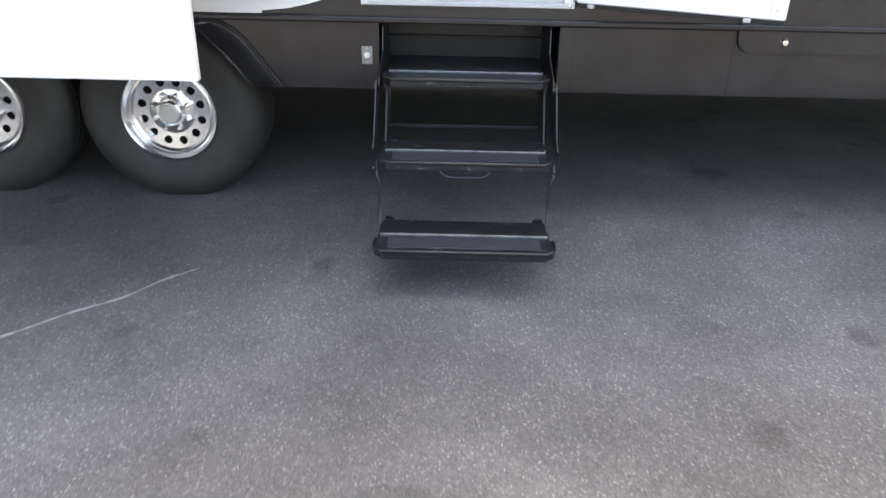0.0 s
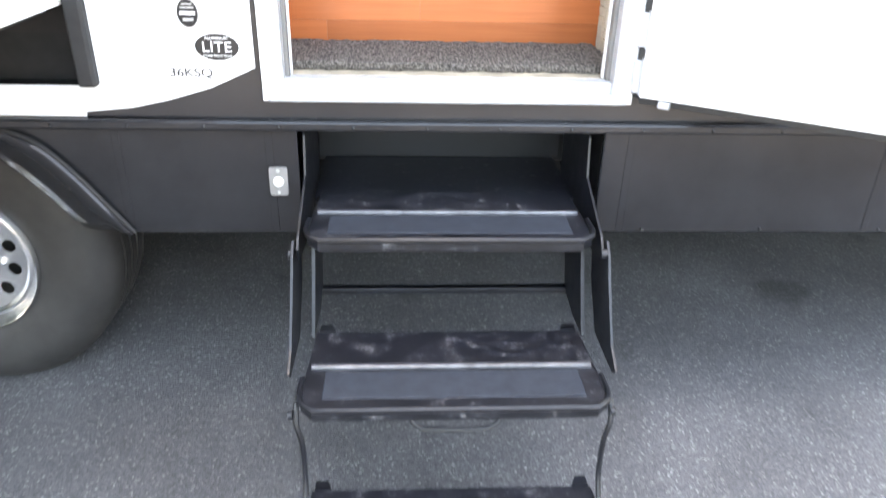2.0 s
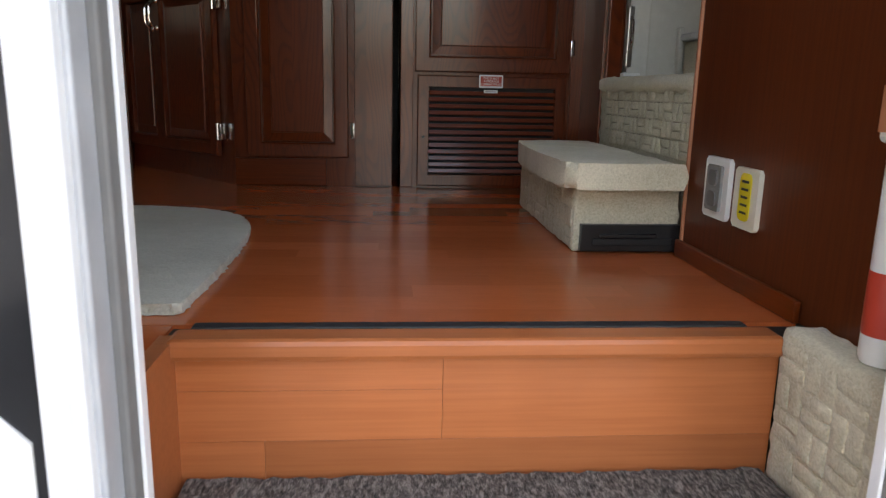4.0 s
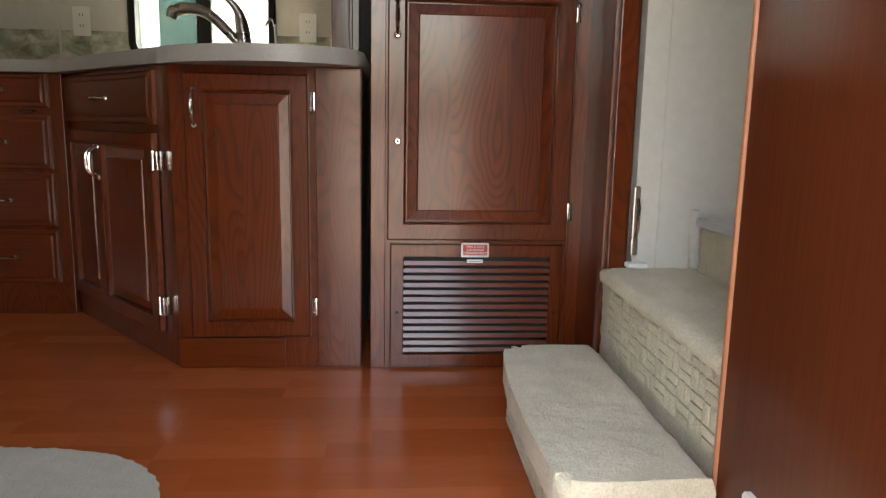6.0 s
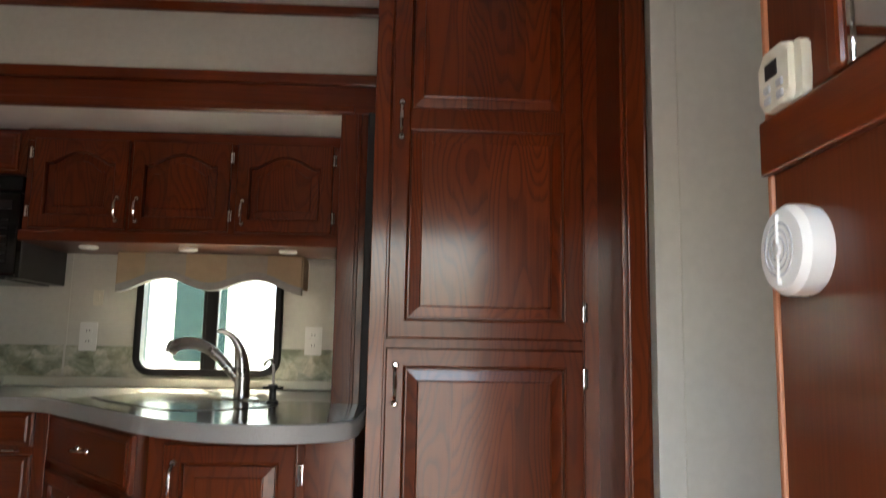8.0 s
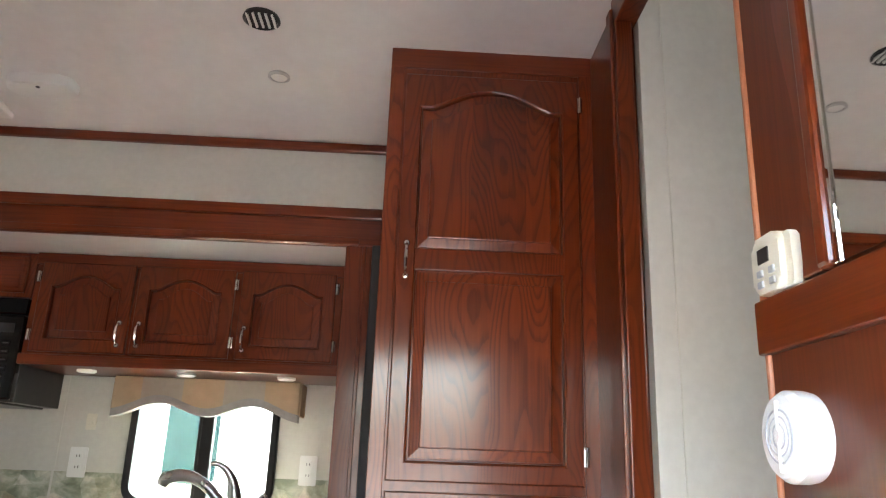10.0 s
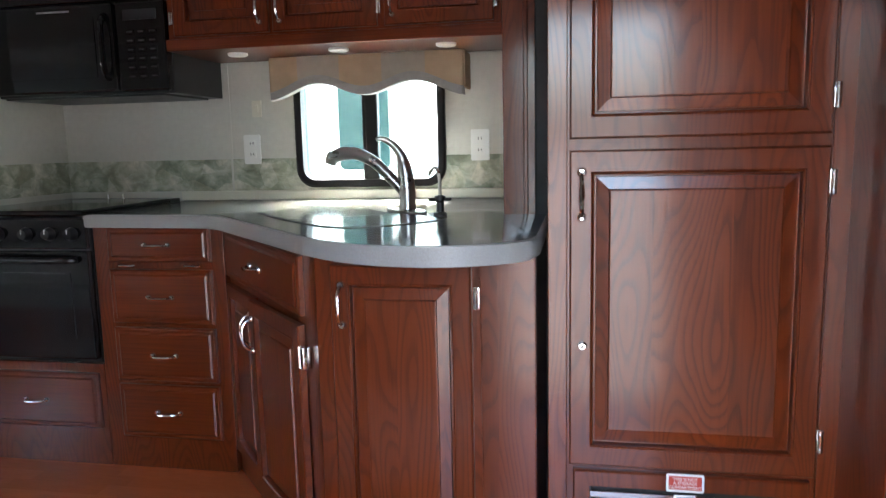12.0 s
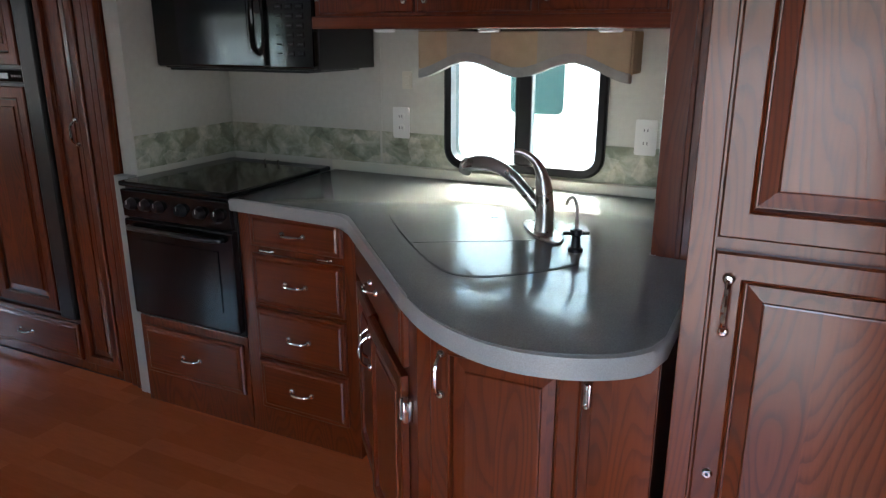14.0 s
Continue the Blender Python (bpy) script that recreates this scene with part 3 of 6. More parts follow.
box(-6.1, -6.0, 0.80, 1.6, 2.6, 3.6, 0, bm)
solid("wall_rear", bm, "wall_vinyl", "cream vinyl rear wall with an unseen opening added for light", "wall")
bm = box(-6.0, -3.62, 2.45, 2.50, 0.85, 3.6)
box(-3.62, -0.16, 2.45, 2.50, 3.155, 3.6, 0, bm)
box(-0.16, 5.0, 2.45, 2.50, 0.85, 3.6, 0, bm)
box(4.95, 5.0, 0.0, 2.5, 0.6, 3.6, 0, bm)
wall_n = solid("wall_north", bm, "wall_vinyl", "cream vinyl wall above the kitchen slide-out", "wall")
hdr = part("slide_header", box(-3.62, -0.115, 2.425, 2.449, 3.02, 3.158, 0.004), "cherry_x", wall_n, "dark cherry header over the slide-out")
part("header_lip", box(-3.62, -0.115, 2.408, 2.427, 3.118, 3.160, 0.006), "cherry_x", hdr)
part("header_lip", box(-3.62, -0.20, 2.416, 2.427, 3.022, 3.05, 0.004), "cherry_x", hdr)
part("crown", box(-6.0, -0.095, 2.425, 2.449, 3.385, 3.420, 0.006), "cherry_x", wall_n, "slim dark cherry crown strip")
post = part("slide_post", box(-0.245, -0.150, 2.425, 2.449, F, 3.02, 0.003), "cherry_flat", wall_n, "dark cherry slide-out side post")
part("post_bead", box(-0.186, -0.172, 2.420, 2.427, F, 3.02, 0.003), "cherry_flat", post)
part("seal", box(-0.150, -0.094, 2.40, 2.449, F, 3.02, 0.004), "rubber", wall_n, "black slide-out seal")
ceil = bmesh.new()
prof = [(0.05, 3.42), (0.6, 3.495), (1.2, 3.53), (1.865, 3.495), (2.45, 3.42)]
lo = [[ceil.verts.new((x, y, z)) for y, z in prof] for x in (-6.05, 5.0)]
hi = [[ceil.verts.new((x, y, z + 0.08)) for y, z in prof] for x in (-6.05, 5.0)]
for g in (lo, hi):
    for i in range(4):
        ceil.faces.new((g[0][i], g[0][i + 1], g[1][i + 1], g[1][i]))
for i in (0, 4):
    ceil.faces.new((lo[0][i], hi[0][i], hi[1][i], lo[1][i]))
solid("ceiling", ceil, "ceiling_vinyl", "off-white vinyl crowned ceiling", "ceiling")

# kitchen slide-out box
bm = box(-3.62, -1.135, 3.10, 3.16, 1.0, 3.06)
box(-0.56, -0.16, 3.10, 3.16, 1.0, 3.06, 0, bm)
box(-1.135, -0.56, 3.10, 3.16, 1.0, 2.105, 0, bm)
box(-1.135, -0.56, 3.10, 3.16, 2.56, 3.06, 0, bm)
wall_k = solid("wall_kitchen", bm, "wall_vinyl", "cream vinyl kitchen wall with a window opening", "wall")
part("seam_strip", box(-1.444, -1.434, 3.097, 3.101, 2.07, 2.60, 0.001), "wall_vinyl", wall_k)
part("border", box(-2.202, -1.134, 3.0975, 3.101, 2.068, 2.198), "border_paper", wall_k, "green and beige leaf pattern wallpaper border")
part("border", box(-0.562, -0.240, 3.0975, 3.101, 2.068, 2.198), "border_paper", wall_k, "green and beige leaf pattern wallpaper border")
part("border", box(-1.134, -0.562, 3.0975, 3.101, 2.068, 2.100), "border_paper", wall_k)
wall_kr = solid("wall_slide_end", box(-0.238, -0.16, 2.451, 3.10, 1.0, 3.06), "cherry_flat", "dark cherry panelled end of the slide-out", "wall")
wall_kl = solid("wall_cooktop_side", box(-2.28, -2.205, 2.552, 3.10, F, 3.02), "wall_vinyl", "cream vinyl side wall beside the cooktop", "wall")
part("border", box(-2.205, -2.2025, 2.556, 3.097, 2.068, 2.198), "border_paper", wall_kl, "green and beige leaf pattern wallpaper border")
part("end_strip", box(-2.286, -2.206, 2.508, 2.551, F, 2.050, 0.003), "counter_edge", wall_kl, "pale grey edge strip")
solid("slide_ceiling", box(-3.62, -0.16, 2.45, 3.10, 3.022, 3.06), "ceiling_vinyl", "off-white ceiling of the slide-out", "ceiling")
solid("wall_slide_left", box(-3.68, -3.62, 2.40, 3.16, 1.0, 3.06), "wall_vinyl", "cream vinyl end wall of the slide-out", "wall")

# living-room slide-out on the entry side
so = thing("living_slide_out", (-3.0, -0.45, 1.07), "white fibreglass slide-out room with a flanged front fascia", "slide-out", kind="structure")
bm = box(-5.6, -0.80, -0.88, 0.08, 1.07, 1.10)
box(-5.6, -0.80, -0.88, 0.08, 3.05, 3.10, 0, bm)
box(-0.84, -0.80, -0.88, 0.08, 1.10, 3.05, 0, bm)
box(-5.6, -5.56, -0.88, 0.08, 1.10, 3.05, 0, bm)
part("body", bm, "gelcoat_white", so)
bm = box(-5.65, -0.766, -0.91, -0.88, 0.767, 2.2, 0.004)
box(-5.65, -0.766, -0.91, -0.88, 2.75, 3.15, 0.004, bm)
box(-5.65, -5.18, -0.91, -0.88, 2.2, 2.75, 0.0, bm)
box(-4.38, -0.766, -0.91, -0.88, 2.2, 2.75, 0.0, bm)
part("fascia", bm, "gelcoat_white", so, "white fascia hanging below the slide-out body")
part("underside", box(-5.56, -0.84, -0.87, 0.0, 1.05, 1.07), "underbody_black", so, "black underside")
pane = part("pane", box(-5.18, -4.38, -0.90, -0.896, 2.2, 2.75), "tinted_glass", so)
pane.visible_shadow = False

# hallway and steps to the raised bedroom
solid("wall_hall_back", box(0.56, 2.4, 1.56, 1.60, 1.49, 3.6), "hall_vinyl", "cream vinyl hallway wall", "wall")
solid("hall_seam", box(0.618, 0.621, 1.557, 1.561, 1.50, 3.5), "wall_vinyl", "thin seam strip on the hallway wall", "trim")
solid("wall_hall_end", box(2.34, 2.4, 0.07, 1.56, 1.49, 3.6), "hall_vinyl", "cream vinyl end wall of the raised hallway", "wall")
solid("wall_hall_front", box(0.52, 2.4, 0.052, 0.09, 1.49, 3.6), "wall_veneer", "dark cherry veneer front wall of the raised hallway", "wall")
jamb = thing("door_jamb", (0.52, 1.7, F), "dark cherry panel and jamb beside the hallway opening", "door jamb", kind="structure")
part("side_panel", box(0.512, 0.56, 1.60, 1.90, F, 3.49, 0.002), "cherry_flat", jamb)
part("casing", box(0.500, 0.545, 1.565, 1.602, F, 3.47, 0.004), "cherry_flat", jamb)
part("casing_bead", box(0.492, 0.505, 1.585, 1.625, F, 3.47, 0.005), "cherry_flat", jamb)
part("head", box(0.50, 0.56, 0.07, 1.60, 3.42, 3.50, 0.004), "cherry_flat", jamb)
latch = thing("pocket_latch", (0.556, 1.556, 1.51), "chrome pocket door latch on a white foot bracket", "door latch")
part("plate", box(0.551, 0.569, 1.546, 1.557, 1.53, 1.70, 0.004), "brushed_nickel", latch)
part("pull", tube([(0.560, 1.540, 1.58), (0.560, 1.530, 1.60), (0.560, 1.530, 1.65), (0.560, 1.540, 1.67)], 0.005), "chrome", latch, "", True)
part("foot", box(0.540, 0.590, 1.526, 1.556, 1.502, 1.514, 0.003), "white_plastic", latch, "white plastic foot")


def soft_box(x0, x1, y0, y1, z0, z1, r, amp, cell=0.02, seed=0):
    """A padded block: rounded edges, fine cells, uneven surface."""
    bm = box(x0, x1, y0, y1, z0, z1)
    bmesh.ops.bevel(bm, geom=bm.edges[:], offset=r, segments=3, affect="EDGES", profile=0.5)
    bmesh.ops.triangulate(bm, faces=[f for f in bm.faces if len(f.verts) > 4])
    for _ in range(7):
        long = [e for e in bm.edges if e.calc_length() > cell * 1.6]
        if not long:
            break
        bmesh.ops.subdivide_edges(bm, edges=long, cuts=1, use_grid_fill=True)
    bm.normal_update()
    for w in bm.verts:
        w.co += w.normal * amp * (noise.noise(w.co * 45 + Vector((seed, 0, 0))) + 0.6 * noise.noise(w.co * 110))
    return bm


def soft_slab(outline, z0, z1, r, amp, cell=0.016, seed=0):
    """A padded slab over a free outline, its rim rolled over, its pile uneven."""
    bm = slab(outline, z0, z1, r, seg=4)
    bmesh.ops.triangulate(bm, faces=[f for f in bm.faces if len(f.verts) > 4])
    for _ in range(7):
        far = [e for e in bm.edges if e.calc_length() > cell * 1.6]
        if not far:
            break
        bmesh.ops.subdivide_edges(bm, edges=far, cuts=1)
        bmesh.ops.triangulate(bm, faces=[f for f in bm.faces if len(f.verts) > 4])
    bm.normal_update()
    for w in bm.verts:
        w.co += w.normal * amp * (noise.noise(w.co * 16 + Vector((seed, 0, 0))) + 0.35 * noise.noise(w.co * 95))
    return bm


def basket(x, y0, y1, z0, z1, out, cy=0.052, cz=0.040):
    """Woven relief on a riser that faces -x: pairs of upright and level bars in turn."""
    bm = bmesh.new()
    ny, nz = int((y1 - y0) / cy), max(1, int(round((z1 - z0) / cz)))
    sy, sz = (y1 - y0) / ny, (z1 - z0) / nz
    for i in range(ny):
        for k in range(nz):
            y, z = y0 + i * sy, z0 + k * sz
            for h in range(2):
                lift = out * random.uniform(0.75, 1.1)
                if (i + k) % 2:
                    box(x - lift, x + 0.006, y + 0.0006 + h * sy / 2, y - 0.0006 + (h + 1) * sy / 2, z + 0.0004, z + sz - 0.0004, 0.0055, bm, 2)
                else:
                    box(x - lift, x + 0.006, y + 0.0004, y + sy - 0.0004, z + 0.0004 + h * sz / 2, z - 0.0004 + (h + 1) * sz / 2, 0.0055, bm, 2)
    return bm


random.seed(7)
step = thing("carpeted_step", (0.35, 1.15, F), "cream carpeted step with a padded tread and woven relief sides", "stair step")
part("base", soft_box(0.248, 0.474, 0.880, 1.49, F, 1.285, 0.008, 0.004, 0.012, 3), "carpet_cream", step, "", True)
rim = [(p.x, p.y) for p in smooth_path([(0.462, 0.826, 0), (0.40, 0.824, 0), (0.30, 0.820, 0), (0.245, 0.826, 0), (0.219, 0.850, 0), (0.212, 0.92, 0), (0.208, 1.05, 0), (0.209, 1.20, 0), (0.217, 1.34, 0), (0.231, 1.45, 0), (0.262, 1.488, 0), (0.32, 1.492, 0), (0.462, 1.492, 0)], 5)]
part("tread", soft_slab(rim, 1.268, 1.320, 0.024, 0.0035, 0.014, 5), "carpet_tread", step, "padded cream carpet tread", True)
vent = part("vent", box(0.262, 0.474, 0.864, 0.882, F + 0.004, F + 0.060, 0.002), "black_plastic", step, "black plastic floor-level vent")
part("slot", box(0.285, 0.455, 0.860, 0.866, F + 0.018, F + 0.032, 0.001), "dark_gap", vent)
part("latch", box(0.30, 0.42, 0.856, 0.865, F + 0.034, F + 0.042, 0.002), "black_plastic", vent)
tagged(part("woven_relief", basket(0.250, 0.888, 1.47, F + 0.006, 1.262, 0.006), "carpet_cream", step, "", True), kind="stuff")
step2 = thing("carpeted_step", (0.6, 1.2, F), "cream carpeted upper step with basket-weave riser", "stair step")
part("base", soft_box(0.489, 0.72, 0.885, 1.557, F, 1.47, 0.008, 0.004, 0.012, 8), "carpet_cream", step2, "", True)
part("tread", soft_box(0.476, 0.72, 0.882, 1.557, 1.458, 1.499, 0.018, 0.004, 0.014, 9), "carpet_tread", step2, "", True)
tagged(part("woven_relief", basket(0.491, 0.892, 1.495, 1.318, 1.478, 0.0075), "carpet_cream", step2, "", True), kind="stuff")
step3 = thing("carpeted_landing", (1.4, 0.9, 1.4), "cream carpeted landing of the raised hallway", "landing", kind="structure")
part("base", soft_box(0.722, 2.34, 0.10, 1.556, 1.40, 1.608, 0.015, 0.003, 0.06, 2), "carpet_cream", step3)
part("threshold", box(0.705, 0.80, 0.9, 1.552, 1.606, 1.626, 0.006), "frame_aluminium", step3, "pale metal stair nosing")
part("skirting", box(0.70, 0.715, 1.535, 1.558, 1.500, 1.645, 0.003), "hall_vinyl", step3)
solid("hall_fill", box(0.52, 0.722, 0.10, 0.88, 1.0, 1.49), "carpet_cream", "carpeted block beside the steps", "landing")
side = thing("entry_side_carpet", (0.42, 0.2, T), "cream carpet on the side of the entry well", "carpet")
part("pad", soft_box(0.405, 0.47, 0.075, 0.345, T, F + 0.018, 0.014, 0.004, 0.014, 12), "carpet_cream", side, "", True)
tagged(part("woven_relief", basket(0.409, 0.085, 0.335, T + 0.024, F + 0.004, 0.007, 0.060, 0.044), "carpet_cream", side, "", True), kind="stuff")

# half wall with mirror beside the stairs
hw = thing("wall_stair", (0.49, 0.6, F), "dark cherry veneer wall with an end band beside the stairs", "wall", kind="structure")
part("panel", box(0.468, 0.515, 0.075, 0.840, F, 3.45, 0.001), "wall_veneer", hw)
part("end_band", box(0.463, 0.517, 0.840, 0.850, F, 3.45, 0.003), "edge_band", hw, "lighter cherry edge band")
part("beam", box(0.457, 0.518, 0.075, 0.854, 2.438, 2.508, 0.003), "cherry_y", hw, "dark cherry horizontal beam")
mir = thing("wall_mirror", (0.465, 0.4, 2.51), "mirror in a dark cherry frame above the beam", "mirror")
part("glass", box(0.459, 0.464, 0.08, 0.655, 2.512, 3.44), "mirror_silver", mir, "silvered mirror glass")
part("bevel", box(0.456, 0.462, 0.652, 0.664, 2.510, 3.44, 0.002), "mirror_silver", mir)
part("frame", box(0.450, 0.468, 0.664, 0.690, 2.510, 3.44, 0.006), "cherry_flat", mir)
bm = slab([(0.690, 2.510), (0.690, 3.44)] + [(0.722 + 0.014 * math.sin(k * 0.55), 3.44 - k * 0.93 / 24) for k in range(25)], 0.457, 0.468, 0.003, plane="x")
part("carved_trim", bm, "cherry_flat", mir, "wavy carved cherry trim")

# ---- outside things ----


def wheel(x):
    w = thing("trailer_wheel", (x, 0.25, 0.0), "black trailer tyre on a polished twelve-hole alloy wheel", "wheel", "trailer wheels")
    c = (x, 0.0, 0.385)
    prof = [(0.205, 0.150), (0.218, 0.138), (0.25, 0.128), (0.31, 0.120), (0.345, 0.126), (0.374, 0.146), (0.390, 0.162), (0.402, 0.178)]
    for k in range(4):
        y = 0.178 + k * 0.050
        prof += [(0.404, y + 0.038), (0.394, y + 0.040), (0.394, y + 0.048), (0.404, y + 0.050)]
    prof += [(0.388, 0.405), (0.31, 0.42), (0.205, 0.39)]
    bm = lathe(prof, c, "y", 72, ends=False)
    for q in bm.verts:
        q.co.z = max(q.co.z, 0.001)
    part("tyre", bm, "tyre_rubber", w, "black rubber tyre", True)
    bm = lathe([(0.196, 0.36), (0.196, 0.20), (0.150, 0.235), (0.150, 0.245), (0.205, 0.30)], c, "y", 48, ends=False)
    part("barrel", bm, "polished_alloy", w, "", True)
    # disc with lip and twelve round holes
    own = bmesh.new()
    prof = [(0.207, 0.165), (0.212, 0.140), (0.206, 0.128), (0.199, 0.134), (0.192, 0.152), (0.184, 0.160), (0.176, 0.158), (0.166, 0.168)]
    n = 96
    rings = []
    for r, a in prof:
        rings.append([own.verts.new((x + r * math.cos(2 * math.pi * i / n), a, 0.385 + r * math.sin(2 * math.pi * i / n))) for i in range(n)])
    for a, b in zip(rings, rings[1:]):
        for i in range(n):
            own.faces.new((a[i], a[(i + 1) % n], b[(i + 1) % n], b[i]))
    disc = part("rim", own, "polished_alloy", w, "polished alloy rim", True)
    own = bmesh.new()
    rows = []
    nr, na = 6, 96
    for j in range(nr + 1):
        r = 0.166 - (0.166 - 0.098) * j / nr
        row = []
        for i in range(na):
            a = 2 * math.pi * i / na
            ph = (a * 12 / (2 * math.pi)) % 1.0 - 0.5
            px, pr = ph * 2 * math.pi / 12 * 0.132, r - 0.132
            d = math.hypot(px, pr)
            rr, aa = r, a
            if 1e-6 < d < 0.019 and 0 < j < nr:
                k = 0.019 / d
                rr = 0.132 + pr * k
                aa = a + (px * k - px) / 0.132
            row.append(own.verts.new((x + rr * math.cos(aa), 0.168 + (0.166 - rr) * 0.12, 0.385 + rr * math.sin(aa))))
        rows.append(row)
    for a, b in zip(rows, rows[1:]):
        for i in range(na):
            q = (a[i], a[(i + 1) % na], b[(i + 1) % na], b[i])
            cc = sum((p.co for p in q), Vector()) / 4
            rad, ang = math.hypot(cc.x - x, cc.z - 0.385), math.atan2(cc.z - 0.385, cc.x - x)
            ph = (ang * 12 / (2 * math.pi)) % 1.0 - 0.5
            if math.hypot(ph * 2 * math.pi / 12 * 0.132, rad - 0.132) > 0.0155:
                own.faces.new(q)
    bmesh.ops.delete(own, geom=[q for q in own.verts if not q.link_faces], context="VERTS")
    part("disc", own, "polished_alloy", disc, "", True)
    bm = lathe([(0.185, 0.225), (0.10, 0.215)], c, "y", 40)
    part("brake_drum", bm, "underbody_black", w, "", True)
    bm = lathe([(0.0005, 0.135), (0.046, 0.136), (0.052, 0.141), (0.054, 0.150), (0.060, 0.170), (0.075, 0.178), (0.100, 0.180)], c, "y", 40)
    hub = part("hub", bm, "polished_alloy", w, "polished hub", True)
    part("cap", lathe([(0.0005, 0.128), (0.036, 0.129), (0.041, 0.133), (0.042, 0.138)], c, "y", 32), "silver_print", hub, "dull grey centre cap", True)
    for i in range(8):
        a = 2 * math.pi * (i + 0.5) / 8
        p = (x + 0.078 * math.cos(a), 0.0, 0.385 + 0.078 * math.sin(a))
        part("lug_nut", lathe([(0.0005, 0.140), (0.007, 0.142), (0.011, 0.150), (0.012, 0.180)], p, "y", 6), "chrome", hub, "", False)


wheel(-1.277)
wheel(-2.12)

fen = thing("fender_flare", (-1.277, 0.0, 0.54), "glossy black moulded fender flare around the wheel arch", "fender")
outer = smooth_path([(-1.20, -0.012, 0.802), (-1.066, -0.012, 0.803), (-0.975, -0.012, 0.792), (-0.912, -0.012, 0.757), (-0.854, -0.012, 0.694), (-0.797, -0.012, 0.616), (-0.745, -0.012, 0.546)], 5)
inner = smooth_path([(-1.33, 0.03, 0.810), (-1.21, 0.03, 0.805), (-1.121, 0.03, 0.775), (-1.027, 0.03, 0.703), (-0.947, 0.03, 0.619), (-0.881, 0.03, 0.540), (-0.800, 0.02, 0.534)], 5)
own = bmesh.new()
rows = []
for p, q in zip(outer, inner):
    row = []
    for u, y in ((0.0, 0.014), (0.0, -0.010), (0.04, -0.016), (0.12, -0.016), (0.35, -0.004), (0.65, 0.016), (0.92, 0.034), (1.0, 0.046), (1.0, 0.10)):
        e = p.lerp(q, u)
        row.append(own.verts.new((e.x, y, e.z)))
    rows.append(row)
for a, b in zip(rows, rows[1:]):
    for i in range(8):
        own.faces.new((a[i], a[i + 1], b[i + 1], b[i]))
flare = part("flare", own, "gelcoat_black", fen, "", True)
sm = flare.modifiers.new("thickness", "SOLIDIFY")
sm.thickness, sm.offset = 0.004, 0
part("bead", tube([(p.x + 0.004, -0.010, p.z + 0.004) for p in outer], 0.0045, 8), "rubber", fen, "", True)
part("screw", lathe([(0.0005, -0.012), (0.008, -0.010), (0.010, 0.0)], (-0.865, 0, 0.665), "y", 10), "black_plastic", fen)

steps = thing("entry_steps", (0, -0.4, 0.16), "black folding steel entry steps with three treads", "folding steps")
for y0, z, w in ((-0.735, 0.172, 0.310), (-0.480, 0.400, 0.312), (-0.217, 0.637, 0.314)):
    y1 = y0 + 0.272
    out = [(-w + 0.012, y1), (w - 0.012, y1), (w, y0 + 0.05), (w - 0.004, y0 + 0.025), (w - 0.028, y0), (-w + 0.028, y0), (-w + 0.004, y0 + 0.025), (-w, y0 + 0.05)]
    tr = part("tread", slab(out, z - 0.030, z - 0.004, 0.003), "step_worn", steps, "worn black steel tread")
    part("ridge", box(-w + 0.014, w - 0.014, y0 + 0.128, y0 + 0.140, z - 0.006, z + 0.005, 0.003), "ridge_worn", tr, "polished wear ridge")
    part("grip_pad", box(-w + 0.045, w - 0.045, y0 + 0.034, y0 + 0.120, z - 0.006, z - 0.002, 0.002), "grit_pad", tr, "blue-grey grit pad")
    rim = [(-w, y0 + 0.10, z - 0.003), (-w - 0.001, y0 + 0.05, z - 0.003), (-w + 0.006, y0 + 0.022, z - 0.003), (-w + 0.030, y0 - 0.001, z - 0.003), (w - 0.030, y0 - 0.001, z - 0.003), (w - 0.006, y0 + 0.022, z - 0.003), (w + 0.001, y0 + 0.05, z - 0.003), (w, y0 + 0.10, z - 0.003)]
    part("rolled_edge", tube(rim, 0.007, 8), "step_steel", tr, "", True)
    part("apron", box(-w + 0.03, w - 0.03, y0 + 0.002, y0 + 0.008, z - 0.034, z - 0.006, 0.002), "step_steel", tr)
    if z < 0.6:
        for s in (-1, 1):
            part("tab", slab([(s * (w - 0.02), y1 - 0.005), (s * (w - 0.055), y1 - 0.005), (s * (w - 0.045), y1 + 0.02), (s * (w - 0.02), y1 + 0.02)], z - 0.006, z + 0.002), "step_steel", tr)
part("pull_bar", tube(smooth_path([(-0.09, -0.474, 0.365), (-0.075, -0.478, 0.352), (-0.05, -0.48, 0.345), (0.05, -0.48, 0.345), (0.075, -0.478, 0.352), (0.09, -0.474, 0.365)], 3), 0.006, 8), "step_steel", steps, "", True)
part("cross_bar", box(-0.315, 0.315, -0.06, -0.035, 0.405, 0.420, 0.002), "step_steel", steps)
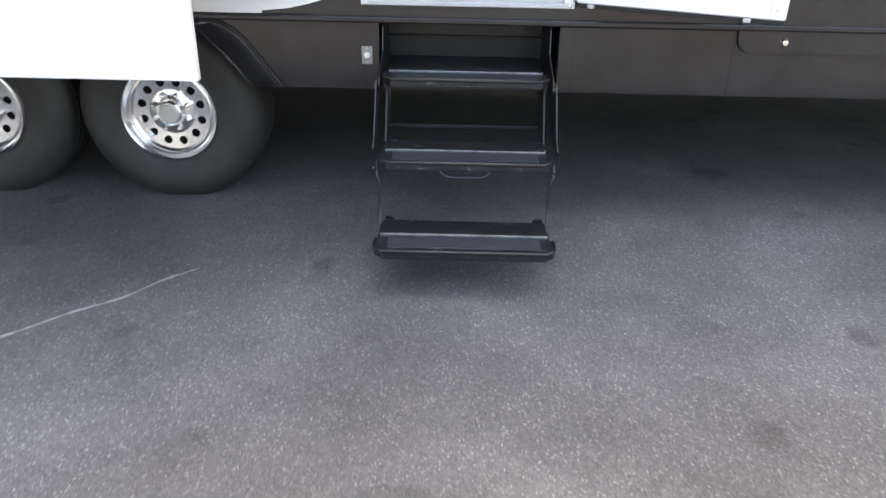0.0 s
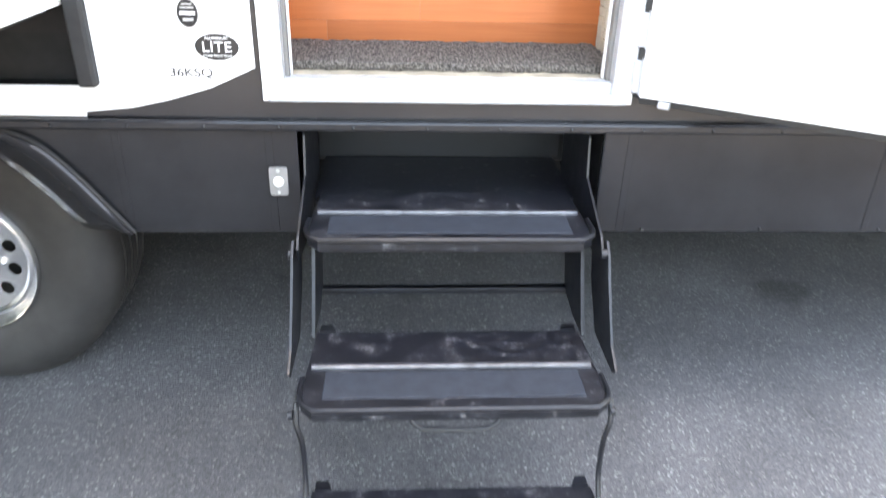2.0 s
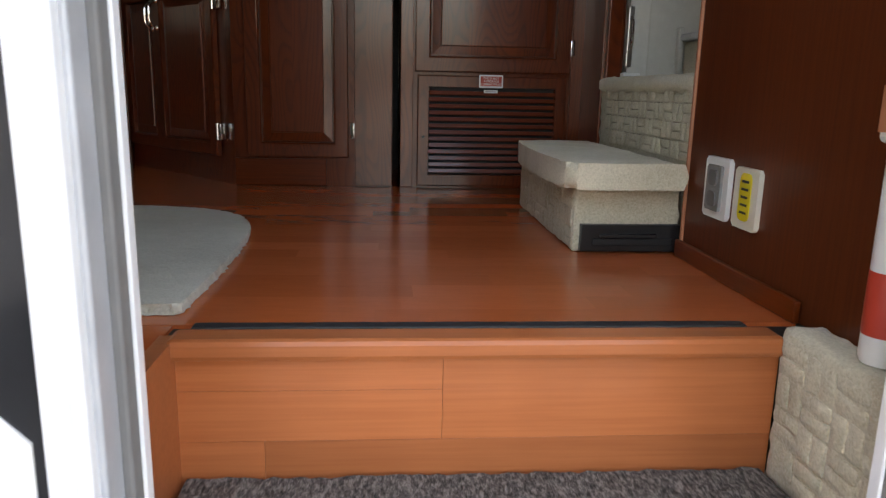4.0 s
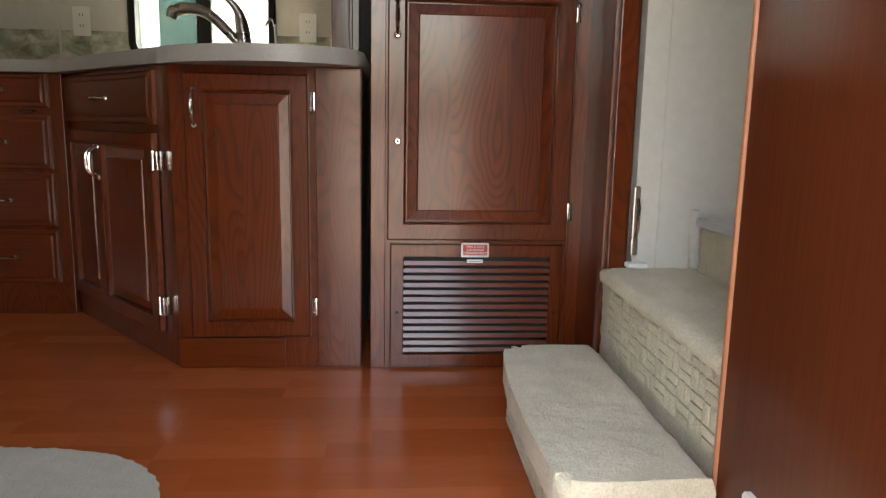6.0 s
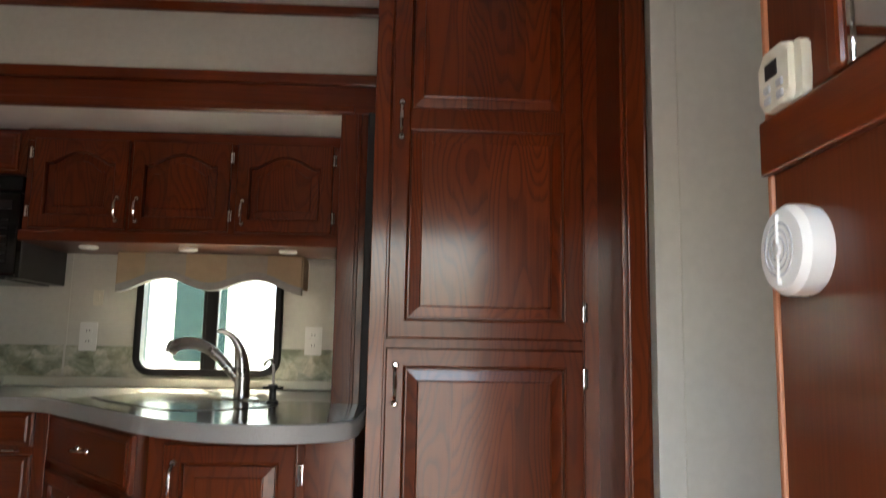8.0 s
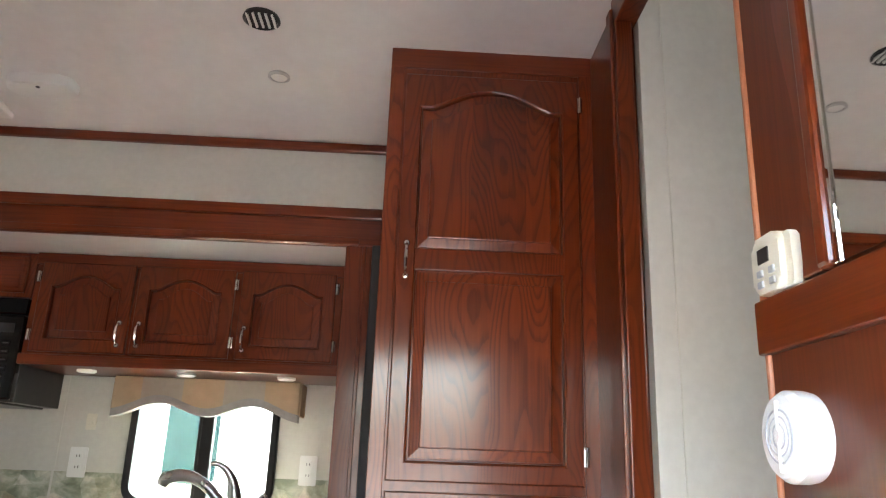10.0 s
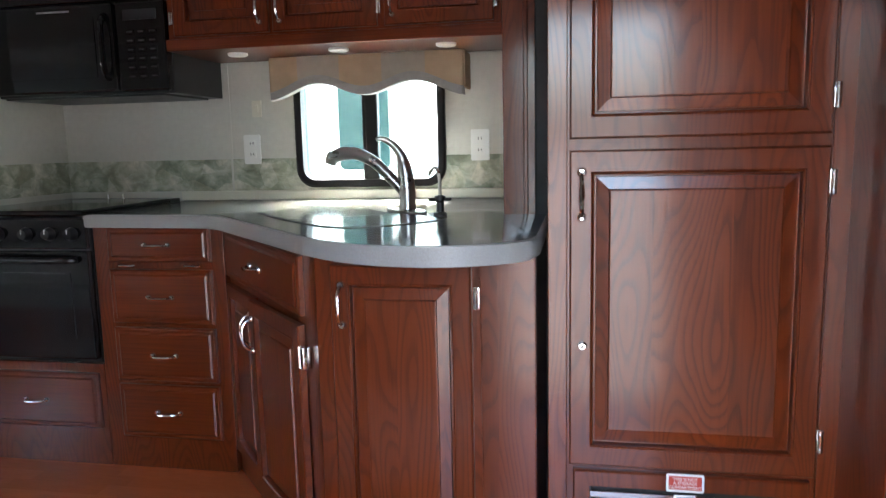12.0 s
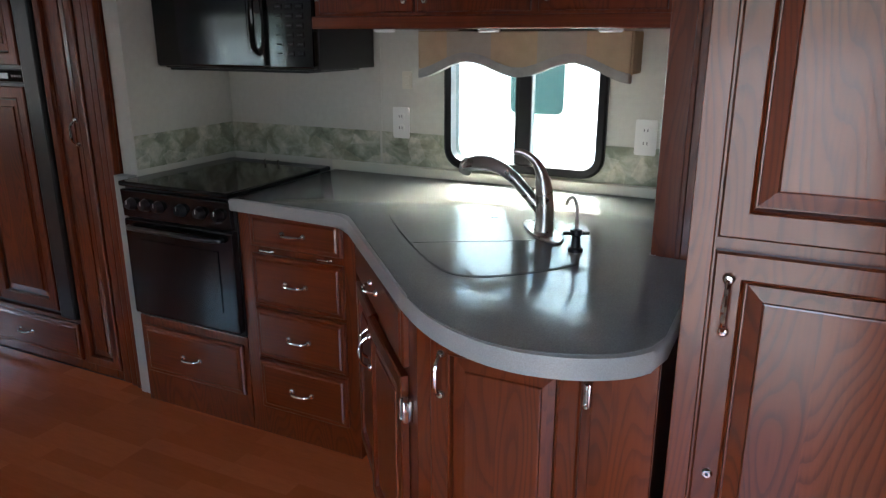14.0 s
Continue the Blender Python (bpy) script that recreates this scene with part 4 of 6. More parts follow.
for s in (-1, 1):
    x = s * 0.330
    out = [(0.25, 0.80), (0.012, 0.80), (0.0, 0.79), (-0.02, 0.70), (-0.19, 0.632), (-0.215, 0.61), (-0.205, 0.58), (-0.06, 0.56), (0.25, 0.60)]
    part("side_plate", slab(out, x - 0.003, x + 0.003, 0.001, plane="x"), "step_steel", steps)
    part("outer_arm", slab([(-0.215, 0.630), (-0.243, 0.605), (-0.262, 0.568), (-0.345, 0.445), (-0.395, 0.418), (-0.378, 0.400), (-0.225, 0.400), (-0.135, 0.500), (-0.110, 0.590)], s * 0.338 - 0.003, s * 0.338 + 0.003, 0.001, plane="x"), "step_steel", steps)
    part("inner_arm", slab([(0.045, 0.61), (-0.13, 0.61), (-0.17, 0.52), (-0.235, 0.40), (-0.15, 0.395), (-0.04, 0.41)], s * 0.305 - 0.004, s * 0.305 + 0.004, 0.001, plane="x"), "step_steel", steps)
    low = smooth_path([(s * 0.318, -0.44, 0.385), (s * 0.318, -0.462, 0.345), (s * 0.308, -0.468, 0.30), (s * 0.306, -0.475, 0.22), (s * 0.306, -0.50, 0.168)], 4)
    part("lower_arm", tube(low, 0.006, 8), "step_steel", steps, "", True)
    part("pivot", lathe([(0.0005, -0.013), (0.011, -0.012), (0.012, 0.0)], (s * 0.335, -0.225, 0.605), "x", 12), "step_steel", steps, "", True)
    part("pivot", lathe([(0.0005, -0.010), (0.009, -0.009), (0.010, 0.0)], (s * 0.325, -0.455, 0.365), "x", 12), "step_steel", steps, "", True)
    part("bracket", box(s * 0.27 - 0.012, s * 0.27 + 0.012, 0.33, 0.345, 0.735, 0.775, 0.003), "step_steel", steps)
part("housing_back", box(-0.335, 0.335, 0.335, 0.345, 0.62, 0.80), "step_steel", steps)
part("housing_lip", box(-0.335, 0.335, 0.315, 0.336, 0.70, 0.712, 0.003), "step_steel", steps)
part("housing_shelf", box(-0.32, 0.32, 0.05, 0.335, 0.605, 0.618), "step_worn", steps)

# entry door frame and open leaf
df = thing("door_1", (0, 0, 0.87), "white aluminium entry door frame with grey seal", "door frame", kind="structure")
for s in (-1, 1):
    a, b = sorted((s * 0.412, s * 0.378))
    part("outer_flange", box(a, b, -0.010, 0.004, 0.872, 2.84, 0.003), "white_paint", df)
    a, b = sorted((s * 0.400, s * 0.366))
    part("jamb_face", box(a, b, -0.004, 0.055, 0.885, 2.80, 0.003), "frame_aluminium", df)
    a, b = sorted((s * 0.385, s * 0.372))
    part("jamb_ridge", box(a, b, -0.018, 0.002, 0.892, 2.80, 0.003), "white_paint", df)
    a, b = sorted((s * 0.368, s * 0.357))
    part("seal", box(a, b, 0.030, 0.064, 0.915, 2.78, 0.003), "seal_grey", df, "grey rubber seal")
    a, b = sorted((s * 0.357, s * 0.353))
    part("seal_bead", box(a, b, 0.050, 0.066, 0.915, 2.78, 0.001), "white_paint", df, "thin white bead")
    part("corner_screw", lathe([(0.0005, -0.022), (0.005, -0.020), (0.006, 0.0)], (s * 0.392, 0, 0.885), "y", 8), "white_paint", df)
part("sill", box(-0.40, 0.40, -0.016, 0.055, 0.872, 0.892, 0.004), "frame_aluminium", df, "white sill")
part("sill_step", box(-0.368, 0.368, 0.010, 0.068, 0.890, 0.917, 0.003), "frame_aluminium", df)
part("head", box(-0.41, 0.41, -0.010, 0.055, 2.80, 2.84, 0.003), "white_paint", df)
for z0 in (0.905, 1.005, 1.6, 2.3):
    part("hinge_leaf", box(0.402, 0.424, -0.030, -0.006, z0, z0 + 0.072, 0.003), "frame_aluminium", df, "pale metal hinge")
    part("hinge_pin", tube([(0.424, -0.026, z0 - 0.004), (0.424, -0.026, z0 + 0.076)], 0.008, 10), "frame_aluminium", df, "", True)

leaf = thing("entry_door", (0.43, -0.03, 0.90), "white entry door standing open with a grey screen panel", "door")
M = Matrix.Translation((0.417, -0.034, 0.896)) @ Matrix.Rotation(radians(-31), 4, "Z")
part("slab", moved(box(0.0, 0.735, -0.002, 0.040, 0.0, 1.90, 0.006), M), "white_paint", leaf)
part("edge_seal", moved(box(-0.016, 0.004, 0.006, 0.046, 0.0, 1.90, 0.004), M), "rubber", leaf, "black rubber edge")
for x0, x1, z0, z1 in ((0.003, 0.040, 0.004, 1.896), (0.690, 0.732, 0.004, 1.896), (0.040, 0.690, 0.004, 0.222), (0.040, 0.690, 0.474, 0.508), (0.040, 0.690, 1.84, 1.896)):
    part("rail", moved(box(x0, x1, -0.014, 0.0, z0, z1, 0.004), M), "white_paint", leaf)
for z0, z1 in ((0.222, 0.474), (0.508, 1.84)):
    part("screen_panel", moved(box(0.040, 0.690, -0.007, -0.001, z0, z1), M), "grey_screen", leaf, "pale grey screen panel")
part("bottom_strip", moved(box(0.0, 0.735, 0.006, 0.034, -0.014, 0.0, 0.003), M), "rubber", leaf, "black bottom seal")
bm = bmesh.new()
for x, z in ((0.022, 0.035), (0.022, 0.49), (0.71, 0.035), (0.71, 0.49), (0.022, 1.1)):
    lathe([(0.0005, -0.019), (0.004, -0.018), (0.005, -0.012)], (x, 0, z), "y", 8, bm)
part("screw", moved(bm, M), "silver_print", leaf)
for x in (0.06, 0.62):
    part("clip", moved(box(x - 0.012, x + 0.012, -0.02, 0.0, -0.012, 0.002, 0.002), M), "frame_aluminium", leaf)

# grab handle, marker lamp, badges
gh = thing("grab_handle", (-0.56, -0.05, 1.38), "dark moulded folding grab handle on the trailer side", "grab handle")
part("bar", tube(smooth_path([(-0.71, -0.020, 1.62), (-0.70, -0.050, 1.51), (-0.675, -0.055, 1.45), (-0.63, -0.050, 1.415), (-0.56, -0.045, 1.405), (-0.49, -0.035, 1.405)], 5), [0.016] * 20 + [0.015, 0.014, 0.014, 0.013, 0.012, 0.011], 12), "appliance_black", gh, "", True)
part("bracket", box(-0.487, -0.452, -0.030, -0.001, 1.345, 1.415, 0.006), "appliance_black", gh)
part("foot", box(-0.528, -0.468, -0.016, -0.001, 1.312, 1.362, 0.005), "appliance_black", gh)
ml = thing("marker_lamp", (-0.593, -0.01, 1.23), "orange side marker lamp with two screws", "marker lamp")
out = [(-0.593 + 0.081 * math.copysign(abs(math.cos(a)) ** 0.6, math.cos(a)), 1.229 + 0.030 * math.copysign(abs(math.sin(a)) ** 0.7, math.sin(a))) for a in (2 * math.pi * k / 36 for k in range(36))]
part("lens", slab(out, -0.018, -0.002, 0.006, plane="y"), "amber_lens", ml, "", True)
part("dome", box(-0.624, -0.566, -0.032, -0.014, 1.200, 1.258, 0.009, seg=3), "amber_lens", ml, "", True)
for x in (-0.662, -0.524):
    part("screw", lathe([(0.0005, -0.022), (0.004, -0.021), (0.005, -0.016)], (x, 0, 1.227), "y", 8), "red_print", ml)

RX = Matrix.Rotation(radians(90), 4, "X")
bd = thing("oval_badge", (-0.588, -0.004, 1.133), "black oval badge with a silver line of lettering bars", "badge")
part("plate", slab(oval(-0.588, 1.133, 0.052, 0.021), -0.006, -0.003, 0.001, plane="y"), "black_print", bd)
for i, (w, h) in enumerate(((0.014, 0.020), (0.007, 0.010), (0.007, 0.010), (0.007, 0.010), (0.003, 0.012), (0.007, 0.010), (0.007, 0.013), (0.008, 0.010))):
    x = -0.628 + i * 0.0115
    part("letter_bar", box(x, x + w * 0.62, -0.0075, -0.0058, 1.133 - h / 2, 1.133 + h / 2, 0.001, seg=1), "silver_print", bd)
bd = thing("oval_badge", (-0.552, -0.004, 1.056), "small upright black oval badge with a white bar", "badge")
part("plate", slab(oval(-0.552, 1.056, 0.023, 0.030), -0.006, -0.003, 0.001, plane="y"), "silver_print", bd)
part("field", slab(oval(-0.552, 1.056, 0.021, 0.028), -0.0068, -0.0055, 0, plane="y"), "black_print", bd)
for z, h, w, mm in ((1.056, 0.007, 0.032, "white_print"), (1.074, 0.003, 0.022, "silver_print"), (1.067, 0.003, 0.028, "silver_print"), (1.043, 0.006, 0.022, "silver_print")):
    part("bar", box(-0.552 - w / 2, -0.552 + w / 2, -0.0076, -0.0066, z - h / 2, z + h / 2), mm, bd)
bd = thing("oval_badge", (-0.600, -0.004, 0.991), "pale silver oval badge with faint bars", "badge")
part("plate", slab(oval(-0.600, 0.991, 0.041, 0.026), -0.006, -0.003, 0.001, plane="y"), "silver_print", bd)
for z, w in ((0.993, 0.058), (0.984, 0.040)):
    part("bar", box(-0.600 - w / 2, -0.600 + w / 2, -0.0068, -0.0058, z - 0.002, z + 0.002), "grey_screen", bd)
bd = thing("lite_badge", (-0.500, -0.004, 0.987), "black oval badge lettered LITE in white", "badge")
part("plate", slab(oval(-0.500, 0.987, 0.046, 0.028), -0.006, -0.003, 0.001, plane="y"), "black_print", bd)
text_mesh("lettering", "LITE", 0.031, Matrix.Translation((-0.500, -0.0066, 0.9865)) @ RX @ Matrix.Scale(1.12, 4, (1, 0, 0)), "white_print", bd)
text_mesh("lettering", "ALUMINUM", 0.0095, Matrix.Translation((-0.500, -0.0066, 1.0055)) @ RX, "white_print", bd)
text_mesh("lettering", "CONSTRUCTION", 0.0078, Matrix.Translation((-0.500, -0.0066, 0.9685)) @ RX, "white_print", bd)
bd = thing("model_number", (-0.561, -0.004, 0.931), "black adhesive model number 36KSQ on white gelcoat", "lettering")
text_mesh("lettering", "36KSQ", 0.0265, Matrix.Translation((-0.561, -0.0042, 0.931)) @ RX @ Matrix.Scale(1.2, 4, (1, 0, 0)), "black_print", bd)
bd = thing("dealer_sticker", (-0.592, -0.004, 1.318), "white rectangular sticker with a small mountain picture", "sticker")
part("sheet", slab(rounded(-0.652, -0.534, 1.276, 1.360, 0.005), -0.005, -0.003, 0, plane="y"), "white_print", bd)
bm = box(-0.649, -0.537, -0.0056, -0.0046, 1.3585, 1.3575)
for x0, x1, z0, z1 in ((-0.649, -0.537, 1.3560, 1.3568), (-0.649, -0.537, 1.279, 1.2798), (-0.649, -0.6482, 1.279, 1.3568), (-0.5378, -0.537, 1.279, 1.3568)):
    box(x0, x1, -0.0056, -0.0046, z0, z1, 0, bm)
part("outline", bm, "blue_print", bd)
part("peak", slab([(-0.640, 1.312), (-0.622, 1.342), (-0.617, 1.342), (-0.601, 1.308), (-0.606, 1.308), (-0.620, 1.334), (-0.634, 1.312)], -0.0058, -0.0046, 0, plane="y"), "black_print", bd)
part("peak", slab([(-0.628, 1.310), (-0.617, 1.330), (-0.610, 1.314), (-0.615, 1.314), (-0.618, 1.321)], -0.0058, -0.0046, 0, plane="y"), "black_print", bd)
part("water", box(-0.632, -0.606, -0.0058, -0.0046, 1.300, 1.305), "blue_print", bd)
part("dot", slab(oval(-0.625, 1.338, 0.004, 0.004, 10), -0.0060, -0.0047, 0, plane="y"), "red_print", bd)
for x0, w, z, h in ((-0.596, 0.008, 1.336, 0.009), (-0.586, 0.008, 1.336, 0.007), (-0.576, 0.009, 1.336, 0.007), (-0.564, 0.006, 1.336, 0.009), (-0.556, 0.006, 1.336, 0.007), (-0.548, 0.006, 1.336, 0.007), (-0.578, 0.004, 1.318, 0.008), (-0.572, 0.007, 1.318, 0.006), (-0.563, 0.007, 1.318, 0.006), (-0.585, 0.035, 1.306, 0.002), (-0.640, 0.095, 1.287, 0.003)):
    part("letter_bar", box(x0, x0 + w, -0.0058, -0.0047, z - h / 2, z + h / 2), "dull_metal", bd)

# neighbouring trailer beyond the kitchen window
nb = thing("neighbour_trailer", (-1.5, 6.2, 0.5), "white neighbouring trailer with teal tinted windows", "trailer")
part("side", box(-9, 7, 5.0, 7.4, 0.0, 3.9, 0.06), "neighbour_white", nb)
for x0, x1, z0, z1 in ((-1.60, -1.255, 2.09, 2.80), (0.9, 1.5, 2.1, 2.8), (-5.0, -3.9, 2.0, 2.9)):
    wf = part("window", slab(rounded(x0 - 0.02, x1 + 0.02, z0 - 0.02, z1 + 0.02, 0.06), 4.975, 5.0, 0.005, plane="y"), "silver_print", nb, "grey window frame")
    part("pane", slab(rounded(x0, x1, z0, z1, 0.045), 4.968, 4.976, 0, plane="y"), "teal_glass", wf, "teal tinted pane")
part("door_lock", slab(rounded(-1.735, -1.665, 1.855, 1.945, 0.01), 4.975, 5.0, 0.003, plane="y"), "silver_print", nb, "small grey door lock")

# screws along the door sill
for k in range(6):
    part("sill_screw", lathe([(0.0005, 0.0025), (0.003, 0.002), (0.004, 0.0)], (-0.31 + k * 0.124, 0.040, 0.917), "z", 8), "silver_print", df, "", True)

# ---- inside things ----
mat = thing("entry_mat", (0, 0.2, T), "grey-brown loop pile mat in the entry well", "door mat")
bm = soft_box(-0.405, 0.398, 0.085, 0.338, T, T + 0.020, 0.006, 0.004, 0.010, 31)
part("mat_body", bm, "mat_loop", mat)
rug = thing("area_rug", (-1.3, 0.9, F), "cream cut-pile area rug with a rounded corner", "rug")
out = [(-0.43, 0.45), (-0.425, 0.70), (-0.43, 0.95), (-0.443, 1.07), (-0.480, 1.172), (-0.535, 1.245), (-0.615, 1.296), (-0.72, 1.322), (-0.92, 1.340), (-1.6, 1.345), (-2.0, 1.34), (-2.1, 1.2), (-2.1, 0.45)]
fine = []
for i, p in enumerate(out):
    q = out[(i + 1) % len(out)]
    n = max(1, int(math.dist(p, q) / 0.012))
    for k in range(n):
        e = Vector((p[0] + (q[0] - p[0]) * k / n, p[1] + (q[1] - p[1]) * k / n, 0))
        fine.append((e.x + 0.004 * noise.noise(e * 60), e.y + 0.004 * noise.noise(e * 60 + Vector((5, 5, 0)))))
bm = slab(fine, F + 0.001, F + 0.018, 0.005)
part("rug_body", bm, "rug_cream", rug)

# tall pantry
P = 1.865
pan = thing("pantry_cabinet", (0.2, 2.1, F), "tall dark cherry pantry with raised panel doors and louvred base", "cabinet")
bm = box(-0.092, 0.512, P + 0.017, 2.40, F, 3.49)
part("body", bm, "cherry_flat", pan)
part("stile", box(-0.094, -0.052, P + 0.010, P + 0.020, F, 3.49, 0.002), "cherry", pan)
part("stile", box(0.474, 0.514, P + 0.010, P + 0.020, F, 3.49, 0.002), "cherry_flat", pan)
part("top_rail", box(-0.094, 0.514, P + 0.009, P + 0.020, 3.43, 3.495, 0.002), "cherry_x", pan)


def at(x, z, y=P):
    return Matrix.Translation((x, y, z))


d = panel_door(0.516, 0.704, at(-0.047, 1.512), pan, stile=0.051, grain="cherry")
pull(0.095, (0.026, 0.61), at(-0.047, 1.512), d)
hinge((0.521, 0.085), at(-0.047, 1.512), d)
hinge((0.521, 0.632), at(-0.047, 1.512), d)
part("lock", lathe([(0.0005, -0.006), (0.007, -0.006), (0.010, -0.003), (0.0105, 0.0)], (-0.019, P, 1.790), "y", 16), "chrome", d, "small round chrome lock", True)
part("lock_core", box(-0.022, -0.016, P - 0.0075, P - 0.005, 1.787, 1.793), "black_print", d)
d = panel_door(0.516, 1.165, at(-0.047, 2.240), pan, arch=0.06, splits=0.59, stile=0.051, grain="cherry")
pull(0.095, (0.026, 0.585), at(-0.047, 2.240), d)
hinge((0.521, 0.075), at(-0.047, 2.240), d)
hinge((0.521, 1.085), at(-0.047, 2.240), d)
lv = part("louvre_door", nested(0.498, 0.366, [(0.0, 0.020, 0), (0.0, 0.004, 0), (0.004, 0.0, 0), (0.037, 0.0, 0), (0.040, 0.014, 0)], cap=False), "cherry_flat", pan)
lv.data.transform(at(-0.038, F + 0.006))
# near-black sheet paints in the shade between the slats
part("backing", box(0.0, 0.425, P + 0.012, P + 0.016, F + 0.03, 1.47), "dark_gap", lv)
for i in range(13):
    z = 1.187 + i * 0.0215
    bm = box(0.0, 0.424, -0.0068, 0.0068, -0.003, 0.003, 0.001, seg=1)
    part("slat", moved(bm, Matrix.Translation((0, P + 0.003, z)) @ Matrix.Rotation(radians(68), 4, "X")), "cherry_x", lv)
for x in (-0.017, 0.442):
    part("screw", lathe([(0.0005, -0.003), (0.004, -0.002), (0.0045, 0.0)], (x, P, 1.30), "y", 8), "dark_gap", lv)
wl = thing("warning_label", (0.205, P - 0.001, 1.48), "small white and red warning label on the louvred door", "label")
part("sheet", slab(rounded(0.165, 0.245, 1.464, 1.506, 0.004), P - 0.0016, P - 0.0002, 0, plane="y"), "white_print", wl)
part("red_band", box(0.170, 0.240, P - 0.0024, P - 0.0012, 1.470, 1.501), "red_print", wl)
for k, words in enumerate(("THIS IS NOT", "A STORAGE", "COMPARTMENT")):
    text_mesh("lettering", words, 0.0095, Matrix.Translation((0.205, P - 0.0026, 1.4945 - k * 0.0095)) @ Matrix.Rotation(radians(90), 4, "X"), "white_print", wl, 0.0004)
part("small_tag", box(0.182, 0.228, P - 0.0016, P - 0.0002, 1.447, 1.457), "white_print", wl)
part("text_bar", box(0.187, 0.223, P - 0.0024, P - 0.0014, 1.4505, 1.4535), "grey_screen", wl)

# base cabinets
C = 2.03
ub = thing("base_cabinet", (-0.38, 2.1, F), "dark cherry end cabinet with one raised panel door", "cabinet")
part("body", slab([(-0.640, 1.892), (-0.120, 1.886), (-0.120, 2.40), (-0.42, 2.40)], F, 1.985), "cherry_flat", ub)
part("side_panel", box(-0.245, -0.121, 1.876, 1.892, F + 0.004, 1.985, 0.002), "cherry_panel", ub)
part("kick", box(-0.640, -0.34, 1.880, 1.893, F + 0.002, F + 0.090, 0.002), "cherry_x", ub)
d = panel_door(0.332, 0.738, at(-0.597, 1.226, 1.868), ub, stile=0.048)
pull(0.095, (0.028, 0.645), at(-0.597, 1.226, 1.868), d)
hinge((0.345, 0.09), at(-0.597, 1.226, 1.868), d)
hinge((0.345, 0.666), at(-0.597, 1.226, 1.868), d)
A, B = Vector((-1.178, 2.508, 0)), Vector((-0.640, 1.892, 0))
run = (B - A).length
MD = Matrix.Translation((A.x, A.y, F)) @ Matrix.Rotation(math.atan2(B.y - A.y, B.x - A.x), 4, "Z")
dg = thing("sink_cabinet", (-0.85, 2.4, F), "dark cherry diagonal sink cabinet with two doors, one ajar", "cabinet")
part("body", slab([(-1.178, 2.510), (-0.642, 1.896), (-0.43, 2.40), (-0.43, 3.0), (-1.178, 3.0)], F, 1.985), "cherry_flat", dg)
drawer_front(0.715, 0.150, MD @ Matrix.Translation((0.02, -0.020, 0.692)), dg, True, 0.085)
m0 = MD @ Matrix.Translation((0.025, -0.020, 0.09))
d = panel_door(0.30, 0.578, m0, dg, stile=0.045)
pull(0.095, (0.275, 0.478), m0, d)
m1 = MD @ Matrix.Translation((0.735, -0.022, 0.09)) @ Matrix.Rotation(radians(1.6), 4, "Z") @ Matrix.Translation((-0.402, 0, 0))
d = panel_door(0.40, 0.578, m1, dg, stile=0.045)
pull(0.095, (0.028, 0.478), m1, d)
for z in (0.145, 0.565):
    bm = box(0.742, 0.772, -0.024, 0.0, z, z + 0.055, 0.003)
    tube([(0.745, -0.022, z), (0.745, -0.022, z + 0.055)], 0.006, 8, bm)
    part("hinge", moved(bm, MD), "chrome", d, "", True)
dr = thing("drawer_cabinet", (-1.4, 2.6, F), "dark cherry drawer cabinet with four drawers and two cutting board pulls", "cabinet")
part("body", box(-1.658, -1.180, 2.482, 3.0, F, 1.985, 0.002), "cherry_flat", dr)
for z0, z1 in ((1.868, 1.985), (1.655, 1.842), (1.452, 1.640), (1.248, 1.438)):
    drawer_front(0.375, z1 - z0, at(-1.598, z0, 2.462), dr)
for x in (-1.535, -1.295):
    part("board_pull", tube([(x - 0.028, 2.475, 1.855), (x - 0.02, 2.464, 1.855), (x + 0.02, 2.464, 1.855), (x + 0.028, 2.475, 1.855)], 0.004, 8), "chrome", dr, "small chrome pull", True)
sb = thing("stove_base", (-1.95, 2.6, F), "dark cherry base with a wide drawer below the oven", "cabinet")
part("body", box(-2.204, -1.660, 2.482, 3.0, F, 1.503, 0.002), "cherry_flat", sb)
drawer_front(0.495, 0.20, at(-2.175, 1.270, 2.462), sb)

# counter top with sink lids
top = [(-1.668, 3.095), (-1.668, 2.452), (-1.215, 2.438), (-1.175, 2.420), (-1.135, 2.378)]
top += [(p.x, p.y) for p in smooth_path([(-0.730, 1.950, 0), (-0.660, 1.878, 0), (-0.560, 1.795, 0), (-0.450, 1.738, 0), (-0.345, 1.720, 0), (-0.245, 1.738, 0), (-0.165, 1.783, 0), (-0.124, 1.835, 0)], 5)]
top += [(-0.110, 1.89), (-0.108, 2.395), (-0.240, 2.40), (-0.242, 3.095)]
ct = thing("countertop", (-0.8, 2.5, 1.985), "grey speckled solid surface counter with a rounded peninsula end", "countertop")
part("edge", slab(top, 1.986, C - 0.0015, 0.009), "counter_edge", ct, "pale grey rounded edge", True)
cx, cy = -0.85, 2.55
part("surface", slab([(x + (0.010 if x < cx else -0.010) * (abs(x - cx) > 0.2), y + (0.012 if y < 3 else 0)) for x, y in top], C - 0.006, C, 0.003), "counter_solid", ct, "dark grey speckled top", True)
part("upstand", box(-1.668, -0.242, 3.078, 3.096, C, C + 0.038, 0.004), "ivory_plastic", ct, "pale cream upstand")
